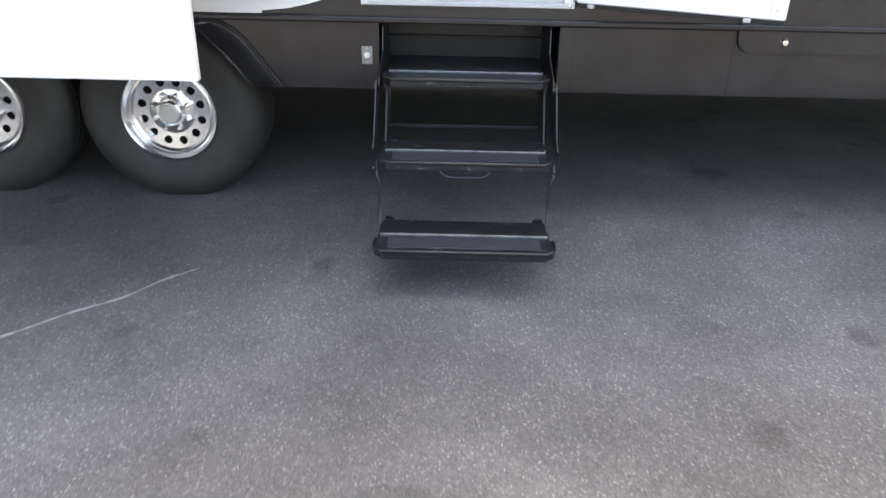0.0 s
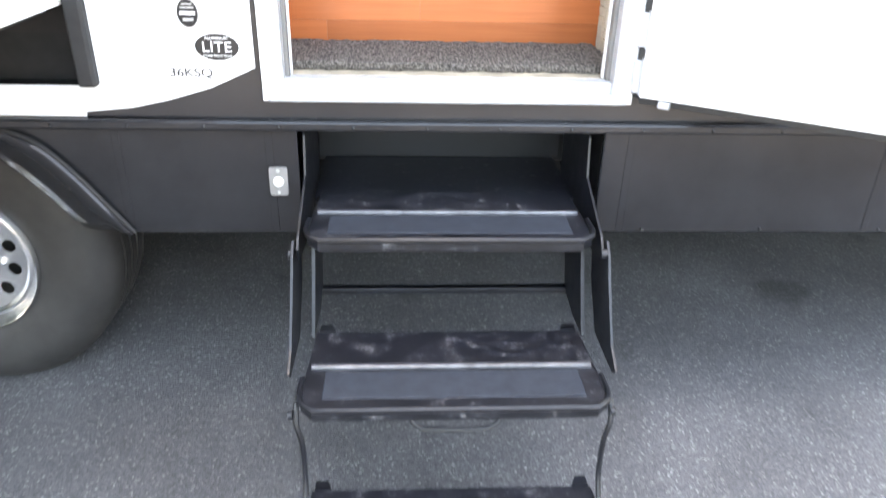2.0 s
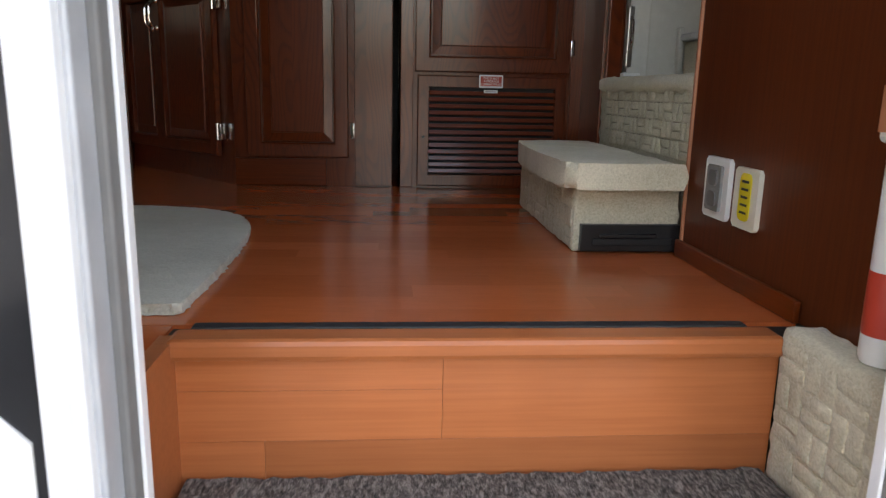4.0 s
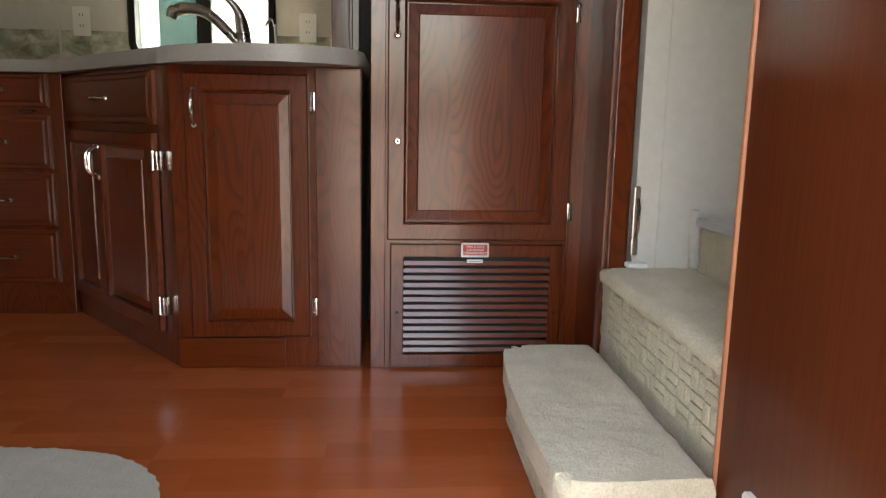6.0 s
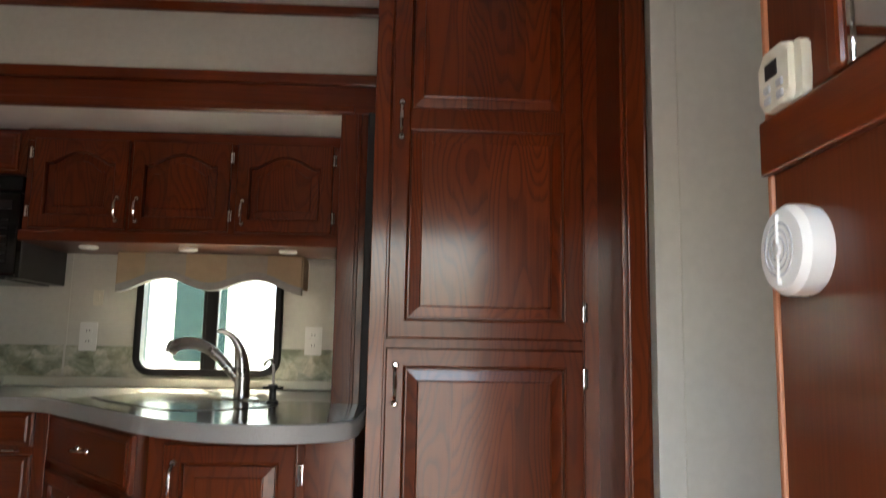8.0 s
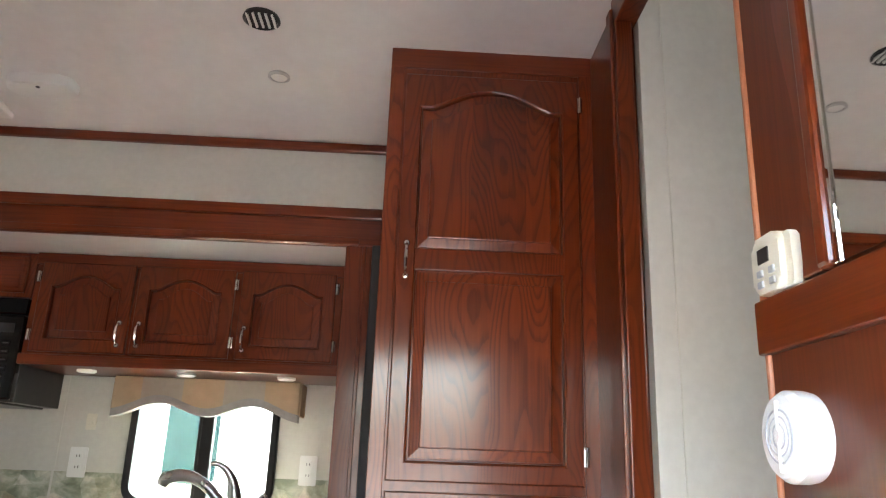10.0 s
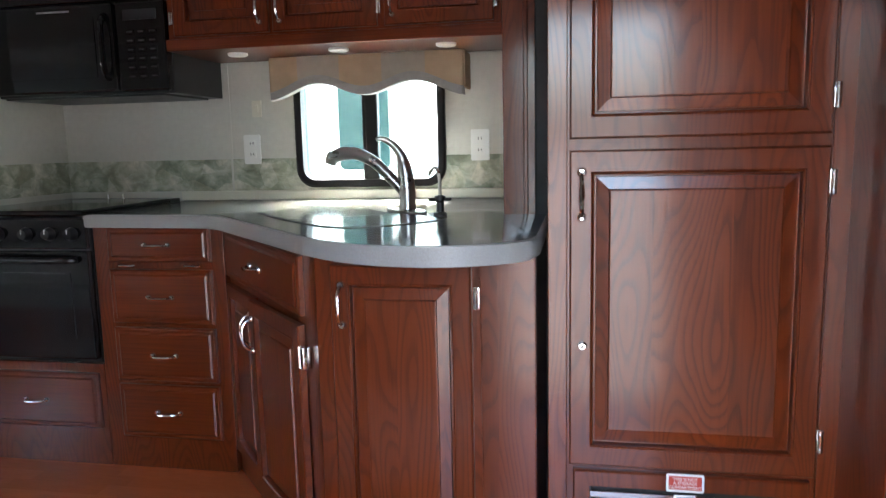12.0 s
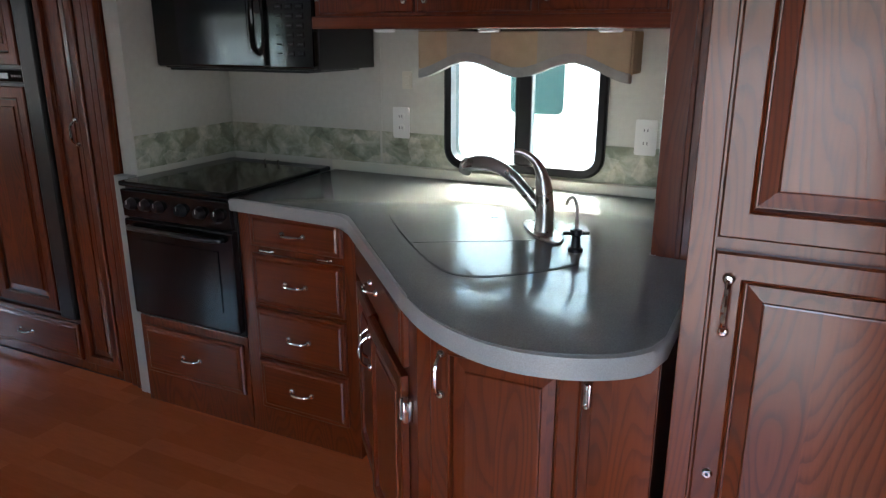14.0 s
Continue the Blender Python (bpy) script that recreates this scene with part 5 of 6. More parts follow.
lid = [(p.x, p.y) for p in smooth_path([(-1.055, 2.49, 0), (-0.94, 2.345, 0), (-0.80, 2.19, 0), (-0.69, 2.085, 0), (-0.615, 2.050, 0), (-0.54, 2.075, 0), (-0.45, 2.16, 0), (-0.390, 2.25, 0), (-0.405, 2.295, 0), (-0.47, 2.345, 0), (-0.62, 2.47, 0), (-0.70, 2.58, 0), (-0.74, 2.68, 0), (-0.80, 2.725, 0), (-0.89, 2.715, 0), (-0.98, 2.62, 0)], 4)]
sk = thing("sink_cover", (-0.75, 2.4, C), "two grey speckled lids covering the inset sink", "sink cover")
part("rim", slab(lid, C - 0.002, C + 0.0012), "black_plastic", sk, "dark gap around the lids")
mid = Vector((-0.72, 2.38))


def shrink(o, k):
    return [(mid.x + (x - mid.x) * k, mid.y + (y - mid.y) * k) for x, y in o]


part("lid", slab(shrink(lid, 0.988), C, C + 0.003, 0.001), "counter_solid", sk)
part("lid_gap", slab([(-0.845, 2.245), (-0.840, 2.241), (-0.545, 2.405), (-0.549, 2.410)], C + 0.001, C + 0.0036), "black_plastic", sk)
part("finger_hole", lathe([(0.0005, 0.0038), (0.011, 0.0038), (0.013, 0.001)], (-0.745, 2.60, C), "z", 14), "black_plastic", sk)

fc = thing("kitchen_faucet", (-0.56, 2.50, C), "brushed nickel single lever kitchen faucet with pull-out spout", "faucet")
plate = [(-0.56 + 0.13 * math.cos(a) * 0.62 - 0.035 * math.sin(a) * 0.6, 2.50 - 0.13 * math.cos(a) * 0.75 - 0.035 * math.sin(a)) for a in (2 * math.pi * k / 24 for k in range(24))]
part("base_plate", slab(plate, C, C + 0.008, 0.003), "brushed_nickel", fc, "", True)
part("body", tube(smooth_path([(-0.556, 2.500, C), (-0.555, 2.502, 2.08), (-0.560, 2.505, 2.14), (-0.568, 2.505, 2.185), (-0.58, 2.503, 2.20)], 4), [0.030, 0.028, 0.027, 0.026, 0.026, 0.026, 0.026, 0.025, 0.025, 0.024, 0.023, 0.022, 0.020, 0.018, 0.016, 0.014, 0.012], 16), "brushed_nickel", fc, "", True)
part("spout", tube(smooth_path([(-0.560, 2.503, 2.085), (-0.60, 2.500, 2.130), (-0.655, 2.498, 2.185), (-0.71, 2.497, 2.213), (-0.76, 2.496, 2.215), (-0.79, 2.496, 2.205)], 4), [0.016, 0.016, 0.016, 0.016, 0.017, 0.017, 0.017, 0.017, 0.018, 0.018, 0.018, 0.019, 0.019, 0.020, 0.020, 0.021, 0.021, 0.021, 0.021, 0.020, 0.019], 14), "brushed_nickel", fc, "", True)
part("spray_head", tube([(-0.785, 2.496, 2.215), (-0.795, 2.496, 2.200), (-0.802, 2.496, 2.183)], [0.021, 0.021, 0.018], 14), "brushed_nickel", fc, "", True)
part("lever", tube(smooth_path([(-0.562, 2.505, 2.165), (-0.572, 2.502, 2.205), (-0.595, 2.494, 2.240), (-0.625, 2.484, 2.258), (-0.645, 2.478, 2.256)], 4), [0.020, 0.019, 0.018, 0.017, 0.016, 0.014, 0.013, 0.012, 0.011, 0.010, 0.009, 0.009, 0.008, 0.008, 0.008, 0.007, 0.005], 12), "brushed_nickel", fc, "", True)
so2 = thing("soap_dispenser", (-0.425, 2.365, C), "small bronze soap dispenser with a curved chrome spout", "soap dispenser")
part("base", lathe([(0.020, 0.0), (0.020, 0.008), (0.012, 0.012), (0.011, 0.040), (0.016, 0.046), (0.016, 0.058), (0.0005, 0.062)], (-0.425, 2.365, C), "z", 16), "black_plastic", so2, "", True)
part("spout", tube(smooth_path([(-0.425, 2.365, C + 0.05), (-0.426, 2.365, C + 0.11), (-0.436, 2.368, C + 0.140), (-0.452, 2.374, C + 0.132), (-0.458, 2.376, C + 0.118)], 4), 0.0048, 8), "brushed_nickel", so2, "", True)
part("cross_lever", tube([(-0.455, 2.350, C + 0.048), (-0.395, 2.380, C + 0.048)], 0.005, 8), "black_plastic", so2, "", True)

# range
ov = thing("kitchen_range", (-1.93, 2.7, 1.503), "black glass slide-in range with four knobs and oven door", "range")
part("body", box(-2.200, -1.662, 2.482, 3.09, 1.506, 2.02, 0.003), "black_plastic", ov)
ck = part("cooktop", box(-2.202, -1.672, 2.455, 3.00, 2.026, 2.045, 0.005), "appliance_black", ov, "black glass cooktop")
part("cooktop_rim", box(-2.200, -1.674, 3.00, 3.075, 2.026, 2.043, 0.003), "black_plastic", ck)
for x in (-1.955, -1.885):
    part("vent_post", lathe([(0.0005, 0.022), (0.004, 0.021), (0.005, 0.0)], (x, 3.0, 2.043), "z", 8), "chrome", ck)
cp = part("control_panel", moved(box(-2.190, -1.665, -0.010, 0.010, -0.052, 0.052, 0.004), Matrix.Translation((0, 2.462, 1.965)) @ Matrix.Rotation(radians(3), 4, "X")), "appliance_black", ov)
for i, x in enumerate((-2.135, -2.065, -2.0, -1.89, -1.80, -1.715)):
    part("knob", lathe([(0.0005, -0.034), (0.016, -0.033), (0.020, -0.022), (0.024, -0.010), (0.025, -0.004)], (x, 2.460, 1.965), "y", 18), "black_plastic", cp, "black round knob", True)
    part("knob_mark", box(x - 0.001, x + 0.001, 2.424, 2.428, 1.967, 1.982), "white_print", cp)
od = part("oven_door", box(-2.190, -1.665, 2.452, 2.484, 1.525, 1.905, 0.006), "appliance_black", ov, "glossy black oven door")
part("oven_glass", box(-2.12, -1.735, 2.449, 2.453, 1.60, 1.83), "appliance_black", od)
part("oven_handle", tube(smooth_path([(-2.15, 2.455, 1.875), (-2.13, 2.425, 1.878), (-1.93, 2.418, 1.88), (-1.73, 2.425, 1.878), (-1.71, 2.455, 1.875)], 5), 0.010, 10), "black_plastic", od, "black bar handle", True)

# microwave
mw = thing("microwave", (-1.82, 2.9, 2.437), "black over-range microwave with a glass door and keypad", "microwave")
part("body", box(-2.188, -1.460, 2.735, 3.095, 2.445, 2.83, 0.004), "black_plastic", mw)
part("front_door", box(-2.190, -1.660, 2.692, 2.736, 2.452, 2.765, 0.010), "appliance_black", mw, "glossy black glass door")
part("window", box(-2.135, -1.735, 2.689, 2.693, 2.505, 2.715), "appliance_black", mw)
part("vent_grille", box(-2.190, -1.460, 2.700, 2.736, 2.770, 2.832, 0.006), "appliance_black", mw)
kp = part("control_panel", box(-1.655, -1.460, 2.697, 2.736, 2.452, 2.765, 0.008), "appliance_black", mw)
part("display", box(-1.620, -1.490, 2.694, 2.698, 2.700, 2.735), "black_plastic", kp)
for r in range(6):
    for c in range(3):
        part("key", box(-1.615 + c * 0.044, -1.582 + c * 0.044, 2.6945, 2.698, 2.495 + r * 0.031, 2.514 + r * 0.031, 0.001, seg=1), "appliance_black", kp)
        part("key_print", box(-1.609 + c * 0.044, -1.588 + c * 0.044, 2.6938, 2.6946, 2.502 + r * 0.031, 2.507 + r * 0.031), "faint_print", kp)
part("handle", tube(smooth_path([(-1.690, 2.694, 2.50), (-1.688, 2.664, 2.53), (-1.686, 2.658, 2.61), (-1.688, 2.664, 2.69), (-1.690, 2.694, 2.72)], 5), 0.011, 10), "appliance_black", mw, "black bow handle", True)
part("badge", box(-1.93, -1.88, 2.697, 2.701, 2.795, 2.812), "silver_print", mw, "small silver badge")
part("trim_strip", box(-1.96, -1.83, 2.690, 2.694, 2.738, 2.743), "silver_print", mw)
part("base_tray", box(-2.15, -1.50, 2.72, 3.05, 2.437, 2.446, 0.003), "black_plastic", mw)

# wall cabinets
uc = thing("wall_cabinet", (-0.87, 2.9, 2.585), "dark cherry wall cabinet with three arched raised panel doors", "cabinet")
part("body", box(-1.458, -0.275, 2.715, 3.095, 2.60, 3.015, 0.002), "cherry_flat", uc)
part("bottom_rail", box(-1.462, -0.272, 2.698, 3.09, 2.585, 2.625, 0.004), "cherry_x", uc)
part("top_rail", box(-1.462, -0.272, 2.706, 2.72, 2.972, 3.018, 0.003), "cherry_x", uc)
for x0, x1, hx, kx in ((-1.430, -1.075, 0.325, -0.006), (-1.060, -0.690, 0.028, 0.377), (-0.665, -0.300, 0.028, 0.372)):
    m = at(x0, 2.635, 2.698)
    d = panel_door(x1 - x0, 0.345, m, uc, arch=0.045, stile=0.05)
    pull(0.085, (hx, 0.075), m, d)
    for z in (0.06, 0.285):
        hinge((kx, z), m, d, 0.042)
ov2 = thing("wall_cabinet", (-1.85, 2.9, 2.84), "low dark cherry cabinet door above the microwave", "cabinet")
part("body", box(-2.236, -1.462, 2.715, 3.095, 2.838, 3.015, 0.002), "cherry_flat", ov2)
m = at(-2.21, 2.855, 2.698)
d = drawer_front(0.72, 0.145, m, ov2, True, 0.085)
for x in (-0.48, -0.87, -1.255):
    pl = thing("puck_light", (x, 2.83, 2.583), "flush round under-cabinet light", "light", "under-cabinet lights")
    part("ring", lathe([(0.036, 0.0), (0.036, -0.008), (0.030, -0.012), (0.0005, -0.012)], (x, 2.83, 2.586), "z", 24), "white_plastic", pl, "", True)

# window with valance
wn1 = thing("window_1", (-0.85, 3.09, 2.09), "sliding kitchen window in a rounded black frame", "window", kind="structure")
o1, o2 = rounded(-1.150, -0.536, 2.078, 2.585, 0.075, 8), rounded(-1.120, -0.566, 2.108, 2.555, 0.050, 8)
own = bmesh.new()
rings = [[own.verts.new((x, y, z)) for x, z in o] for o, y in ((o1, 3.10), (o1, 3.080), (rounded(-1.142, -0.544, 2.086, 2.577, 0.07, 8), 3.074), (o2, 3.076), (o2, 3.15))]
for a, b in zip(rings, rings[1:]):
    for i in range(len(a)):
        own.faces.new((a[i], a[(i + 1) % len(a)], b[(i + 1) % len(a)], b[i]))
part("window_frame", own, "black_plastic", wn1, "rounded black frame", True)
part("mullion", box(-0.858, -0.807, 3.085, 3.125, 2.108, 2.555, 0.004), "black_plastic", wn1)
part("mullion", box(-0.874, -0.858, 3.098, 3.118, 2.108, 2.555, 0.003), "black_plastic", wn1)
for x0, x1, y in ((-1.13, -0.85, 3.118), (-0.85, -0.565, 3.106)):
    pn = part("pane", box(x0, x1, y, y + 0.003, 2.11, 2.557), "tinted_glass", wn1)
    pn.visible_shadow = False
part("latch", box(-0.612, -0.600, 3.100, 3.106, 2.13, 2.142, 0.002), "silver_print", wn1)
va = thing("window_valance", (-0.83, 3.0, 2.44), "padded tan and gold check valance with a scalloped grey edge", "valance")


def scallop(x, dz=0.0):
    u = (x + 1.190) / 0.750
    return 2.466 - 0.024 * math.cos(4 * math.pi * u) - 0.012 * (2 * u - 1) ** 4 + dz


xs = [(-1.190 + 0.750 * k / 40) for k in range(41)]
part("cloth", slab([(x, scallop(x, 0.012)) for x in xs] + [(-0.440, 2.580), (-1.190, 2.580)], 2.950, 2.985, 0.006, plane="y"), "valance_cloth", va, "", True)
part("edge_trim", slab([(x, scallop(x, 0.020)) for x in xs] + [(x, scallop(x, -0.012)) for x in reversed(xs)], 2.946, 2.990, 0.006, plane="y"), "valance_trim", va, "grey scalloped edge", True)
for x in (-1.190, -0.440):
    part("return_end", box(x - 0.006, x + 0.006, 2.960, 3.096, 2.445, 2.578, 0.005), "valance_cloth", va)


def outlet(name, x, z, y, label, colour="white_plastic", axis="y"):
    o = thing(name, (x, y, z), label, "outlet", "kitchen outlets")
    part("plate", slab(rounded(x - 0.036, x + 0.036, z - 0.060, z + 0.060, 0.006), y - 0.006, y, 0.002, plane="y"), colour, o)
    for s in (-1, 1):
        r = part("receptacle", slab(rounded(x - 0.017, x + 0.017, z + s * 0.022 - 0.015, z + s * 0.022 + 0.015, 0.010), y - 0.0085, y - 0.005, 0.001, plane="y"), colour, o)
        for dx in (-0.006, 0.006):
            part("slot", box(x + dx - 0.0013, x + dx + 0.0013, y - 0.0092, y - 0.008, z + s * 0.022 - 0.002, z + s * 0.022 + 0.008), "black_print", r)
    return o


outlet("wall_outlet", -1.345, 2.236, 3.100, "white duplex outlet on the cream kitchen wall")
outlet("wall_outlet", -0.402, 2.234, 3.100, "white duplex outlet on the cream kitchen wall")
sw = thing("wall_switch", (-1.316, 3.098, 2.40), "small ivory switch plate above the outlet", "switch")
part("plate", slab(rounded(-1.336, -1.296, 2.366, 2.432, 0.004), 3.093, 3.0995, 0.002, plane="y"), "ivory_plastic", sw)
part("rocker", box(-1.324, -1.308, 3.089, 3.094, 2.385, 2.415, 0.002), "ivory_plastic", sw)

# refrigerator and pull-out column
col = thing("tall_column", (-2.47, 2.7, F), "narrow dark cherry pull-out pantry column", "cabinet")
part("body", box(-2.646, -2.288, 2.548, 3.0, F, 3.015, 0.002), "cherry_flat", col)
m = at(-2.638, F + 0.05, 2.529)
d = panel_door(0.212, 1.80, m, col, stile=0.04)
pull(0.095, (0.158, 1.02), m, d, True)
part("base_panel", box(-2.60, -2.46, 2.540, 2.549, F + 0.012, F + 0.046, 0.003), "cherry_flat", col)
for x0, x1, y in ((-2.420, -2.372, 2.536), (-2.366, -2.330, 2.528), (-2.324, -2.290, 2.520)):
    part("edge_trim", box(x0, x1, y, 2.549, F, 3.015, 0.006), "cherry_flat", col)
fr = thing("refrigerator", (-3.15, 2.7, F + 0.24), "black framed refrigerator with dark cherry door panels", "refrigerator")
part("body", box(-3.60, -2.650, 2.56, 3.05, 1.372, 3.0, 0.004), "black_plastic", fr)
part("side_strip", box(-2.752, -2.651, 2.520, 2.562, 1.375, 2.98, 0.010), "black_plastic", fr)
for z0, z1 in ((1.40, 2.365), (2.45, 2.96)):
    dd = part("door", box(-3.58, -2.760, 2.540, 2.562, z0 - 0.015, z1 + 0.015, 0.003), "black_plastic", fr)
    for x0, x1 in ((-3.565, -3.18), (-3.16, -2.770)):
        pn = panel_door(x1 - x0, z1 - z0, at(x0, z0, 2.527), dd, stile=0.05, name="insert")
part("control_strip", box(-3.58, -2.758, 2.532, 2.562, 2.385, 2.432, 0.004), "appliance_black", fr)
part("badge", box(-2.95, -2.85, 2.528, 2.533, 2.396, 2.418), "silver_print", fr)
for k in range(4):
    part("button", box(-2.83 + k * 0.017, -2.819 + k * 0.017, 2.529, 2.533, 2.402, 2.412, 0.001, seg=1), "faint_print", fr)
fd = thing("drawer_unit", (-3.15, 2.7, F), "dark cherry drawer base below the refrigerator", "cabinet")
part("body", box(-3.61, -2.648, 2.55, 3.0, F, 1.368, 0.002), "cherry_flat", fd)
drawer_front(0.70, 0.17, at(-3.37, F + 0.05, 2.532), fd)

# things on the stair wall
X = 0.468


def side_plate(name, y0, y1, z0, z1, mat_name, label, cat):
    o = thing(name, (X, (y0 + y1) / 2, z0), label, cat)
    part("plate", slab(rounded(y0, y1, z0, z1, 0.006), X - 0.009, X, 0.003, plane="x"), mat_name, o)
    return o


o = side_plate("wall_outlet", 0.652, 0.745, 1.236, 1.346, "white_plastic", "white outlet plate with a grey metal inset on cherry wall", "outlet")
part("inset", slab(rounded(0.672, 0.728, 1.250, 1.332, 0.004), X - 0.014, X - 0.008, 0.002, plane="x"), "dull_metal", o, "grey metal inset")
for z in (1.272, 1.310):
    part("receptacle", slab(rounded(0.684, 0.716, z - 0.014, z + 0.014, 0.008), X - 0.0165, X - 0.0135, 0.001, plane="x"), "seal_grey", o, "dark grey receptacle")
o = side_plate("gas_alarm", 0.548, 0.628, 1.236, 1.338, "ivory_plastic", "ivory alarm plate with a yellow sticker", "alarm")
part("sticker", slab(rounded(0.568, 0.606, 1.250, 1.330, 0.012), X - 0.0105, X - 0.0085, 0, plane="x"), "yellow_print", o, "yellow sticker")
for k in range(5):
    part("text_bar", box(X - 0.0115, X - 0.0100, 0.576, 0.598, 1.262 + k * 0.013, 1.266 + k * 0.013), "black_print", o)
sd = thing("smoke_alarm", (0.45, 0.775, 2.34), "round white smoke alarm with concentric vents", "smoke alarm")
yy, zz = 0.768, 2.334
part("body", lathe([(0.050, 0.0), (0.052, -0.008), (0.052, -0.026), (0.046, -0.034), (0.026, -0.037), (0.0005, -0.037)], (X, yy, zz), "x", 40), "white_plastic", sd, "", True)
for r in (0.014, 0.022, 0.030, 0.037):
    own = bmesh.new()
    pts = [(X - 0.0365 + (0.0025 if r > 0.03 else 0), yy + r * math.cos(a), zz + r * math.sin(a)) for a in (2 * math.pi * k / 24 for k in range(25))]
    part("vent_ring", tube(pts, 0.0014, 6), "grey_screen", sd)
part("bar", box(X - 0.040, X - 0.033, yy - 0.002, yy + 0.002, zz - 0.040, zz + 0.040, 0.001), "white_plastic", sd)
part("button", lathe([(0.0005, -0.041), (0.007, -0.040), (0.008, -0.035)], (X, yy, zz), "x", 16), "white_plastic", sd, "", True)
th = thing("thermostat", (0.45, 0.80, 2.51), "ivory wall thermostat with a small dark display", "thermostat")
part("body", slab(rounded(0.760, 0.830, 2.509, 2.583, 0.014), X - 0.020, X, 0.006, plane="x"), "ivory_plastic", th, "", True)
part("back_plate", slab(rounded(0.745, 0.80, 2.509, 2.578, 0.006), X - 0.012, X, 0.003, plane="x"), "ivory_plastic", th)
part("display", box(X - 0.0215, X - 0.019, 0.785, 0.812, 2.548, 2.567), "black_print", th, "dark display")
for k in range(4):
    part("button", box(X - 0.023, X - 0.019, 0.772 + 0.03 * (k % 2), 0.785 + 0.03 * (k % 2), 2.517 + 0.014 * (k // 2), 2.526 + 0.014 * (k // 2), 0.001, seg=1), "grey_screen", th)
fe = thing("fire_extinguisher", (0.45, 0.198, 1.14), "slim white fire extinguisher with a red band and label", "fire extinguisher")
part("bottle", lathe([(0.022, 0.0), (0.025, 0.008), (0.025, 0.24), (0.021, 0.265), (0.012, 0.275), (0.0005, 0.276)], (0.446, 0.198, 1.150), "z", 24), "white_plastic", fe, "", True)
part("band", lathe([(0.0253, 0.0), (0.0256, 0.001), (0.0256, 0.075), (0.0253, 0.076)], (0.446, 0.198, 1.185), "z", 24), "red_print", fe, "red band", True)
part("holder", box(0.422, 0.467, 0.175, 0.230, 1.405, 1.535, 0.008), "white_plastic", fe)
part("label", box(0.420, 0.424, 0.180, 0.226, 1.418, 1.470), "edge_band", fe, "orange label")
part("label_head", box(0.420, 0.424, 0.180, 0.226, 1.490, 1.520), "black_print", fe, "black label head")

# ceiling things
cv = thing("ceiling_vent", (-0.47, 1.77, 3.49), "round dark ceiling air vent with slats", "vent")
part("ring", lathe([(0.052, 0.0), (0.054, -0.008), (0.046, -0.012), (0.044, 0.0)], (-0.47, 1.77, 3.502), "z", 28), "black_plastic", cv, "", True)
for k in range(5):
    part("slat", box(-0.510 + k * 0.018, -0.504 + k * 0.018, 1.735, 1.805, 3.490, 3.500), "white_plastic", cv)
part("well", lathe([(0.0005, 0.006), (0.045, 0.006), (0.045, 0.008)], (-0.47, 1.77, 3.490), "z", 20), "dark_gap", cv)
dl = thing("recessed_light", (-0.465, 2.05, 3.47), "small recessed ceiling light, unlit", "light")
part("ring", lathe([(0.034, 0.012), (0.036, -0.004), (0.028, -0.007), (0.026, 0.002), (0.0005, 0.002)], (-0.465, 2.05, 3.472), "z", 24), "silver_print", dl, "", True)
sa = thing("ceiling_alarm", (-1.26, 2.15, 3.45), "white double-domed alarm on the ceiling", "alarm")
part("body", slab(rounded(-1.37, -1.15, 2.10, 2.20, 0.04), 3.425, 3.468, 0.012), "white_plastic", sa, "", True)
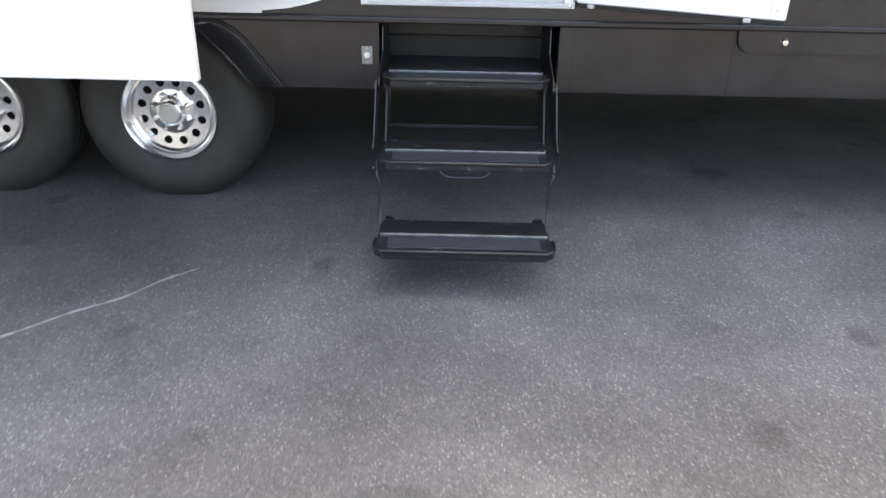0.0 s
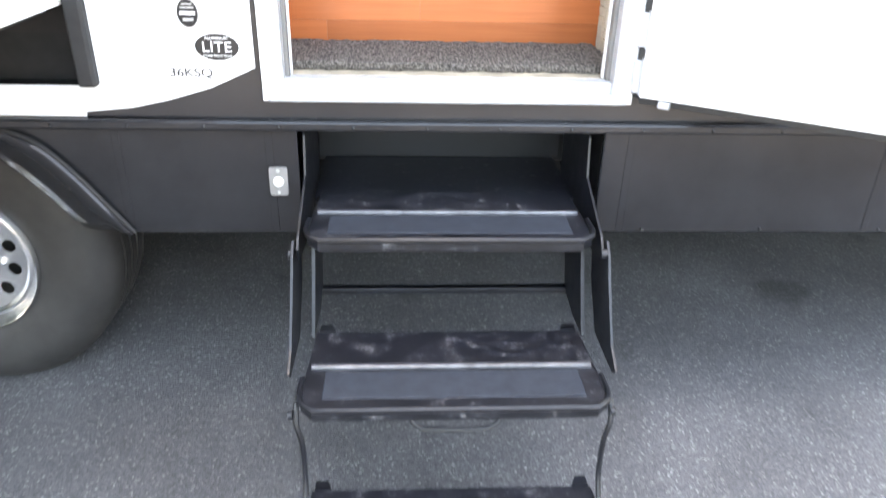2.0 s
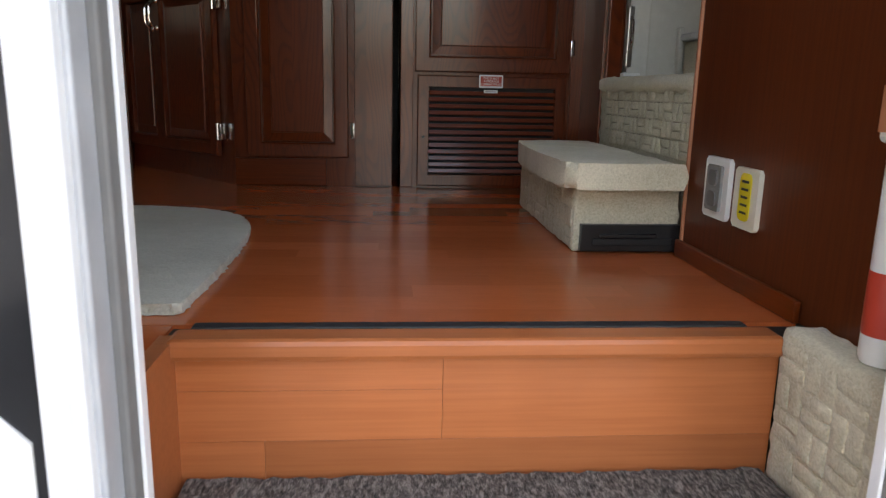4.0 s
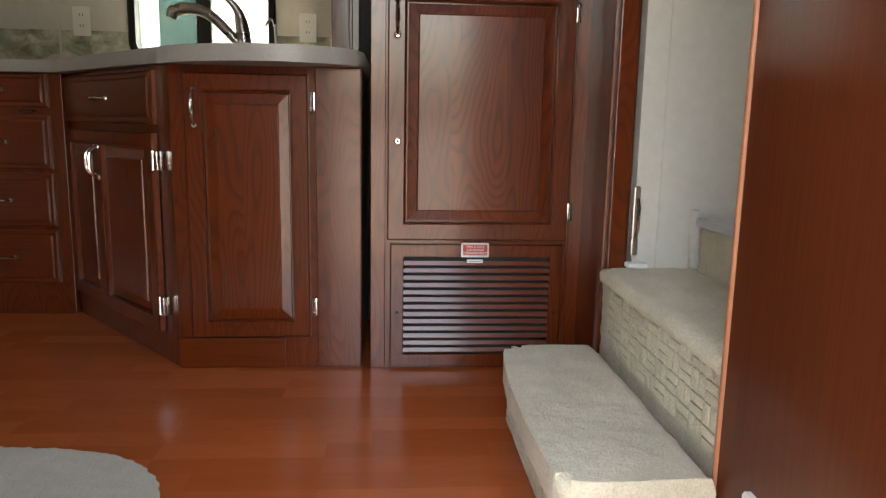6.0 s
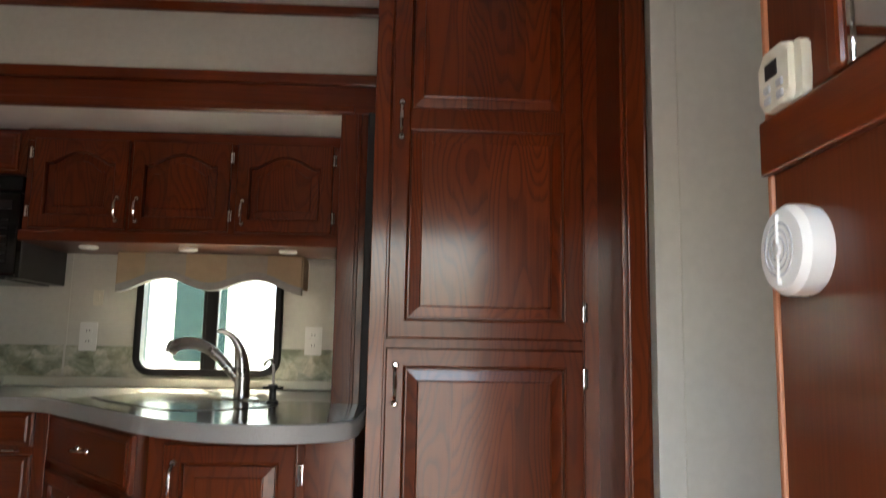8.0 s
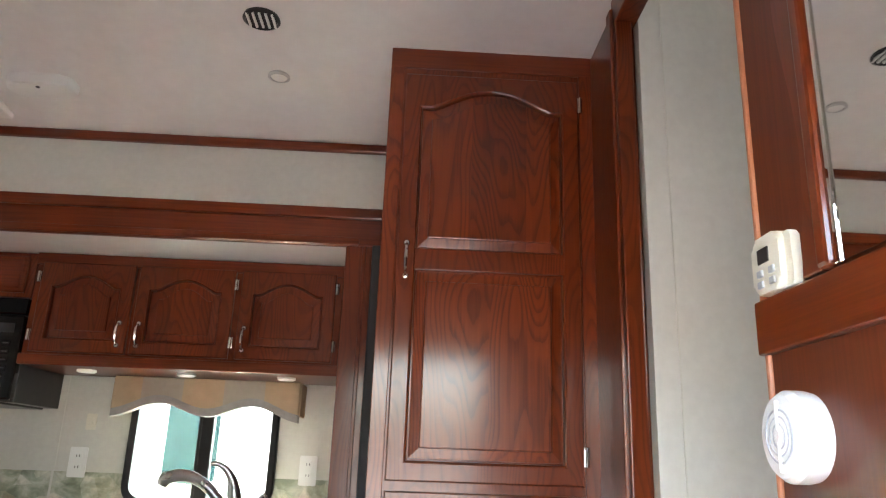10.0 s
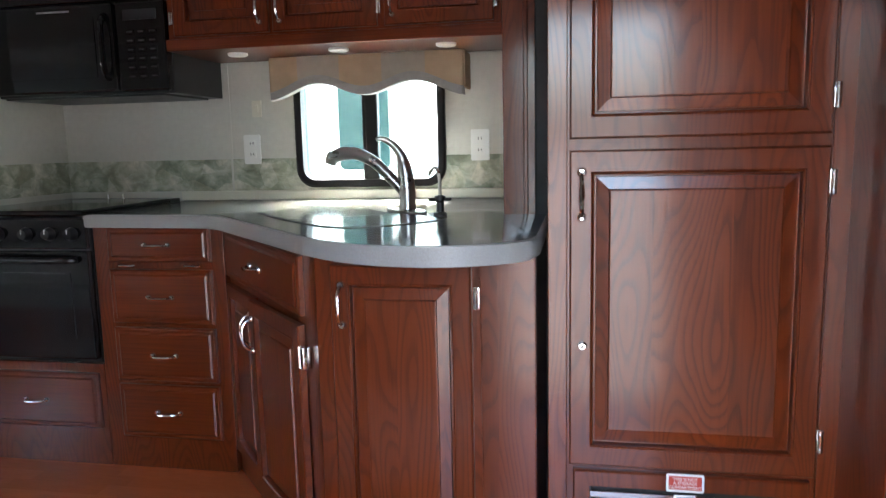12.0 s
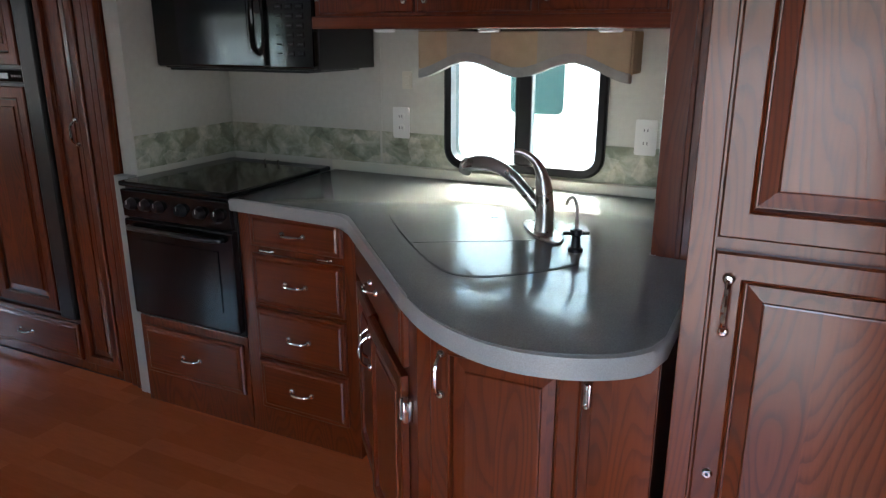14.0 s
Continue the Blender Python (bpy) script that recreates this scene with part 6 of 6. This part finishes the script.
part("eye", lathe([(0.0005, -0.004), (0.006, -0.003), (0.007, 0.0)], (-1.26, 2.12, 3.425), "z", 10), "black_print", sa)
sqv = thing("ceiling_light", (-1.62, 2.30, 3.43), "square white ceiling light lens", "light")
part("lens", box(-1.78, -1.46, 2.20, 2.36, 3.415, 3.445, 0.006), "lamp_lens", sqv)
fan = thing("ceiling_fan", (-1.45, 1.35, 3.35), "white ceiling fan with rounded blades, at rest", "ceiling fan")
part("hub", lathe([(0.0005, 0.0), (0.07, 0.01), (0.09, 0.05), (0.06, 0.10), (0.03, 0.11), (0.03, 0.18)], (-1.45, 1.35, 3.34), "z", 28), "white_plastic", fan, "", True)
for k in range(5):
    bl = slab([(0.08, -0.02), (0.12, -0.05), (0.40, -0.075), (0.50, -0.06), (0.53, 0.0), (0.50, 0.06), (0.40, 0.075), (0.12, 0.05), (0.08, 0.02)], -0.004, 0.004, 0.001)
    part("blade", moved(bl, Matrix.Translation((-1.45, 1.35, 3.375)) @ Matrix.Rotation(radians(72 * k + 20), 4, "Z") @ Matrix.Rotation(radians(10), 4, "X")), "white_plastic", fan)

# ---- laminate strips of the floor ----
random.seed(11)
PLANK = {}


def plank_mesh(length):
    key = round(length, 3)
    if key not in PLANK:
        bm = box(0, key, 0, 0.0687, -0.006, 0.0)
        me = bpy.data.meshes.new("plank")
        bm.to_mesh(me)
        bm.free()
        me.materials.append(MATS["floor_laminate"])
        PLANK[key] = me
    return PLANK[key]


y = 0.409
while y < 2.52:
    x = 0.466
    first = random.choice((0.12, 0.2, 0.28))
    while x > -3.3:
        length = first if first else random.choice((0.30, 0.36, 0.42))
        first = 0
        p = new("plank", plank_mesh(length - 0.0001))
        p.location = (x - length, y, F)
        p.parent = floor
        x -= length
    y += 0.0688
rest = bmesh.new()
box(-6.0, -3.3, 0.41, 2.45, F - 0.006, F - 0.001, 0, rest)
box(-6.0, -0.43, 0.07, 0.408, F - 0.006, F - 0.001, 0, rest)
tagged(part("far_planks", rest, "floor_laminate", floor), kind="stuff")
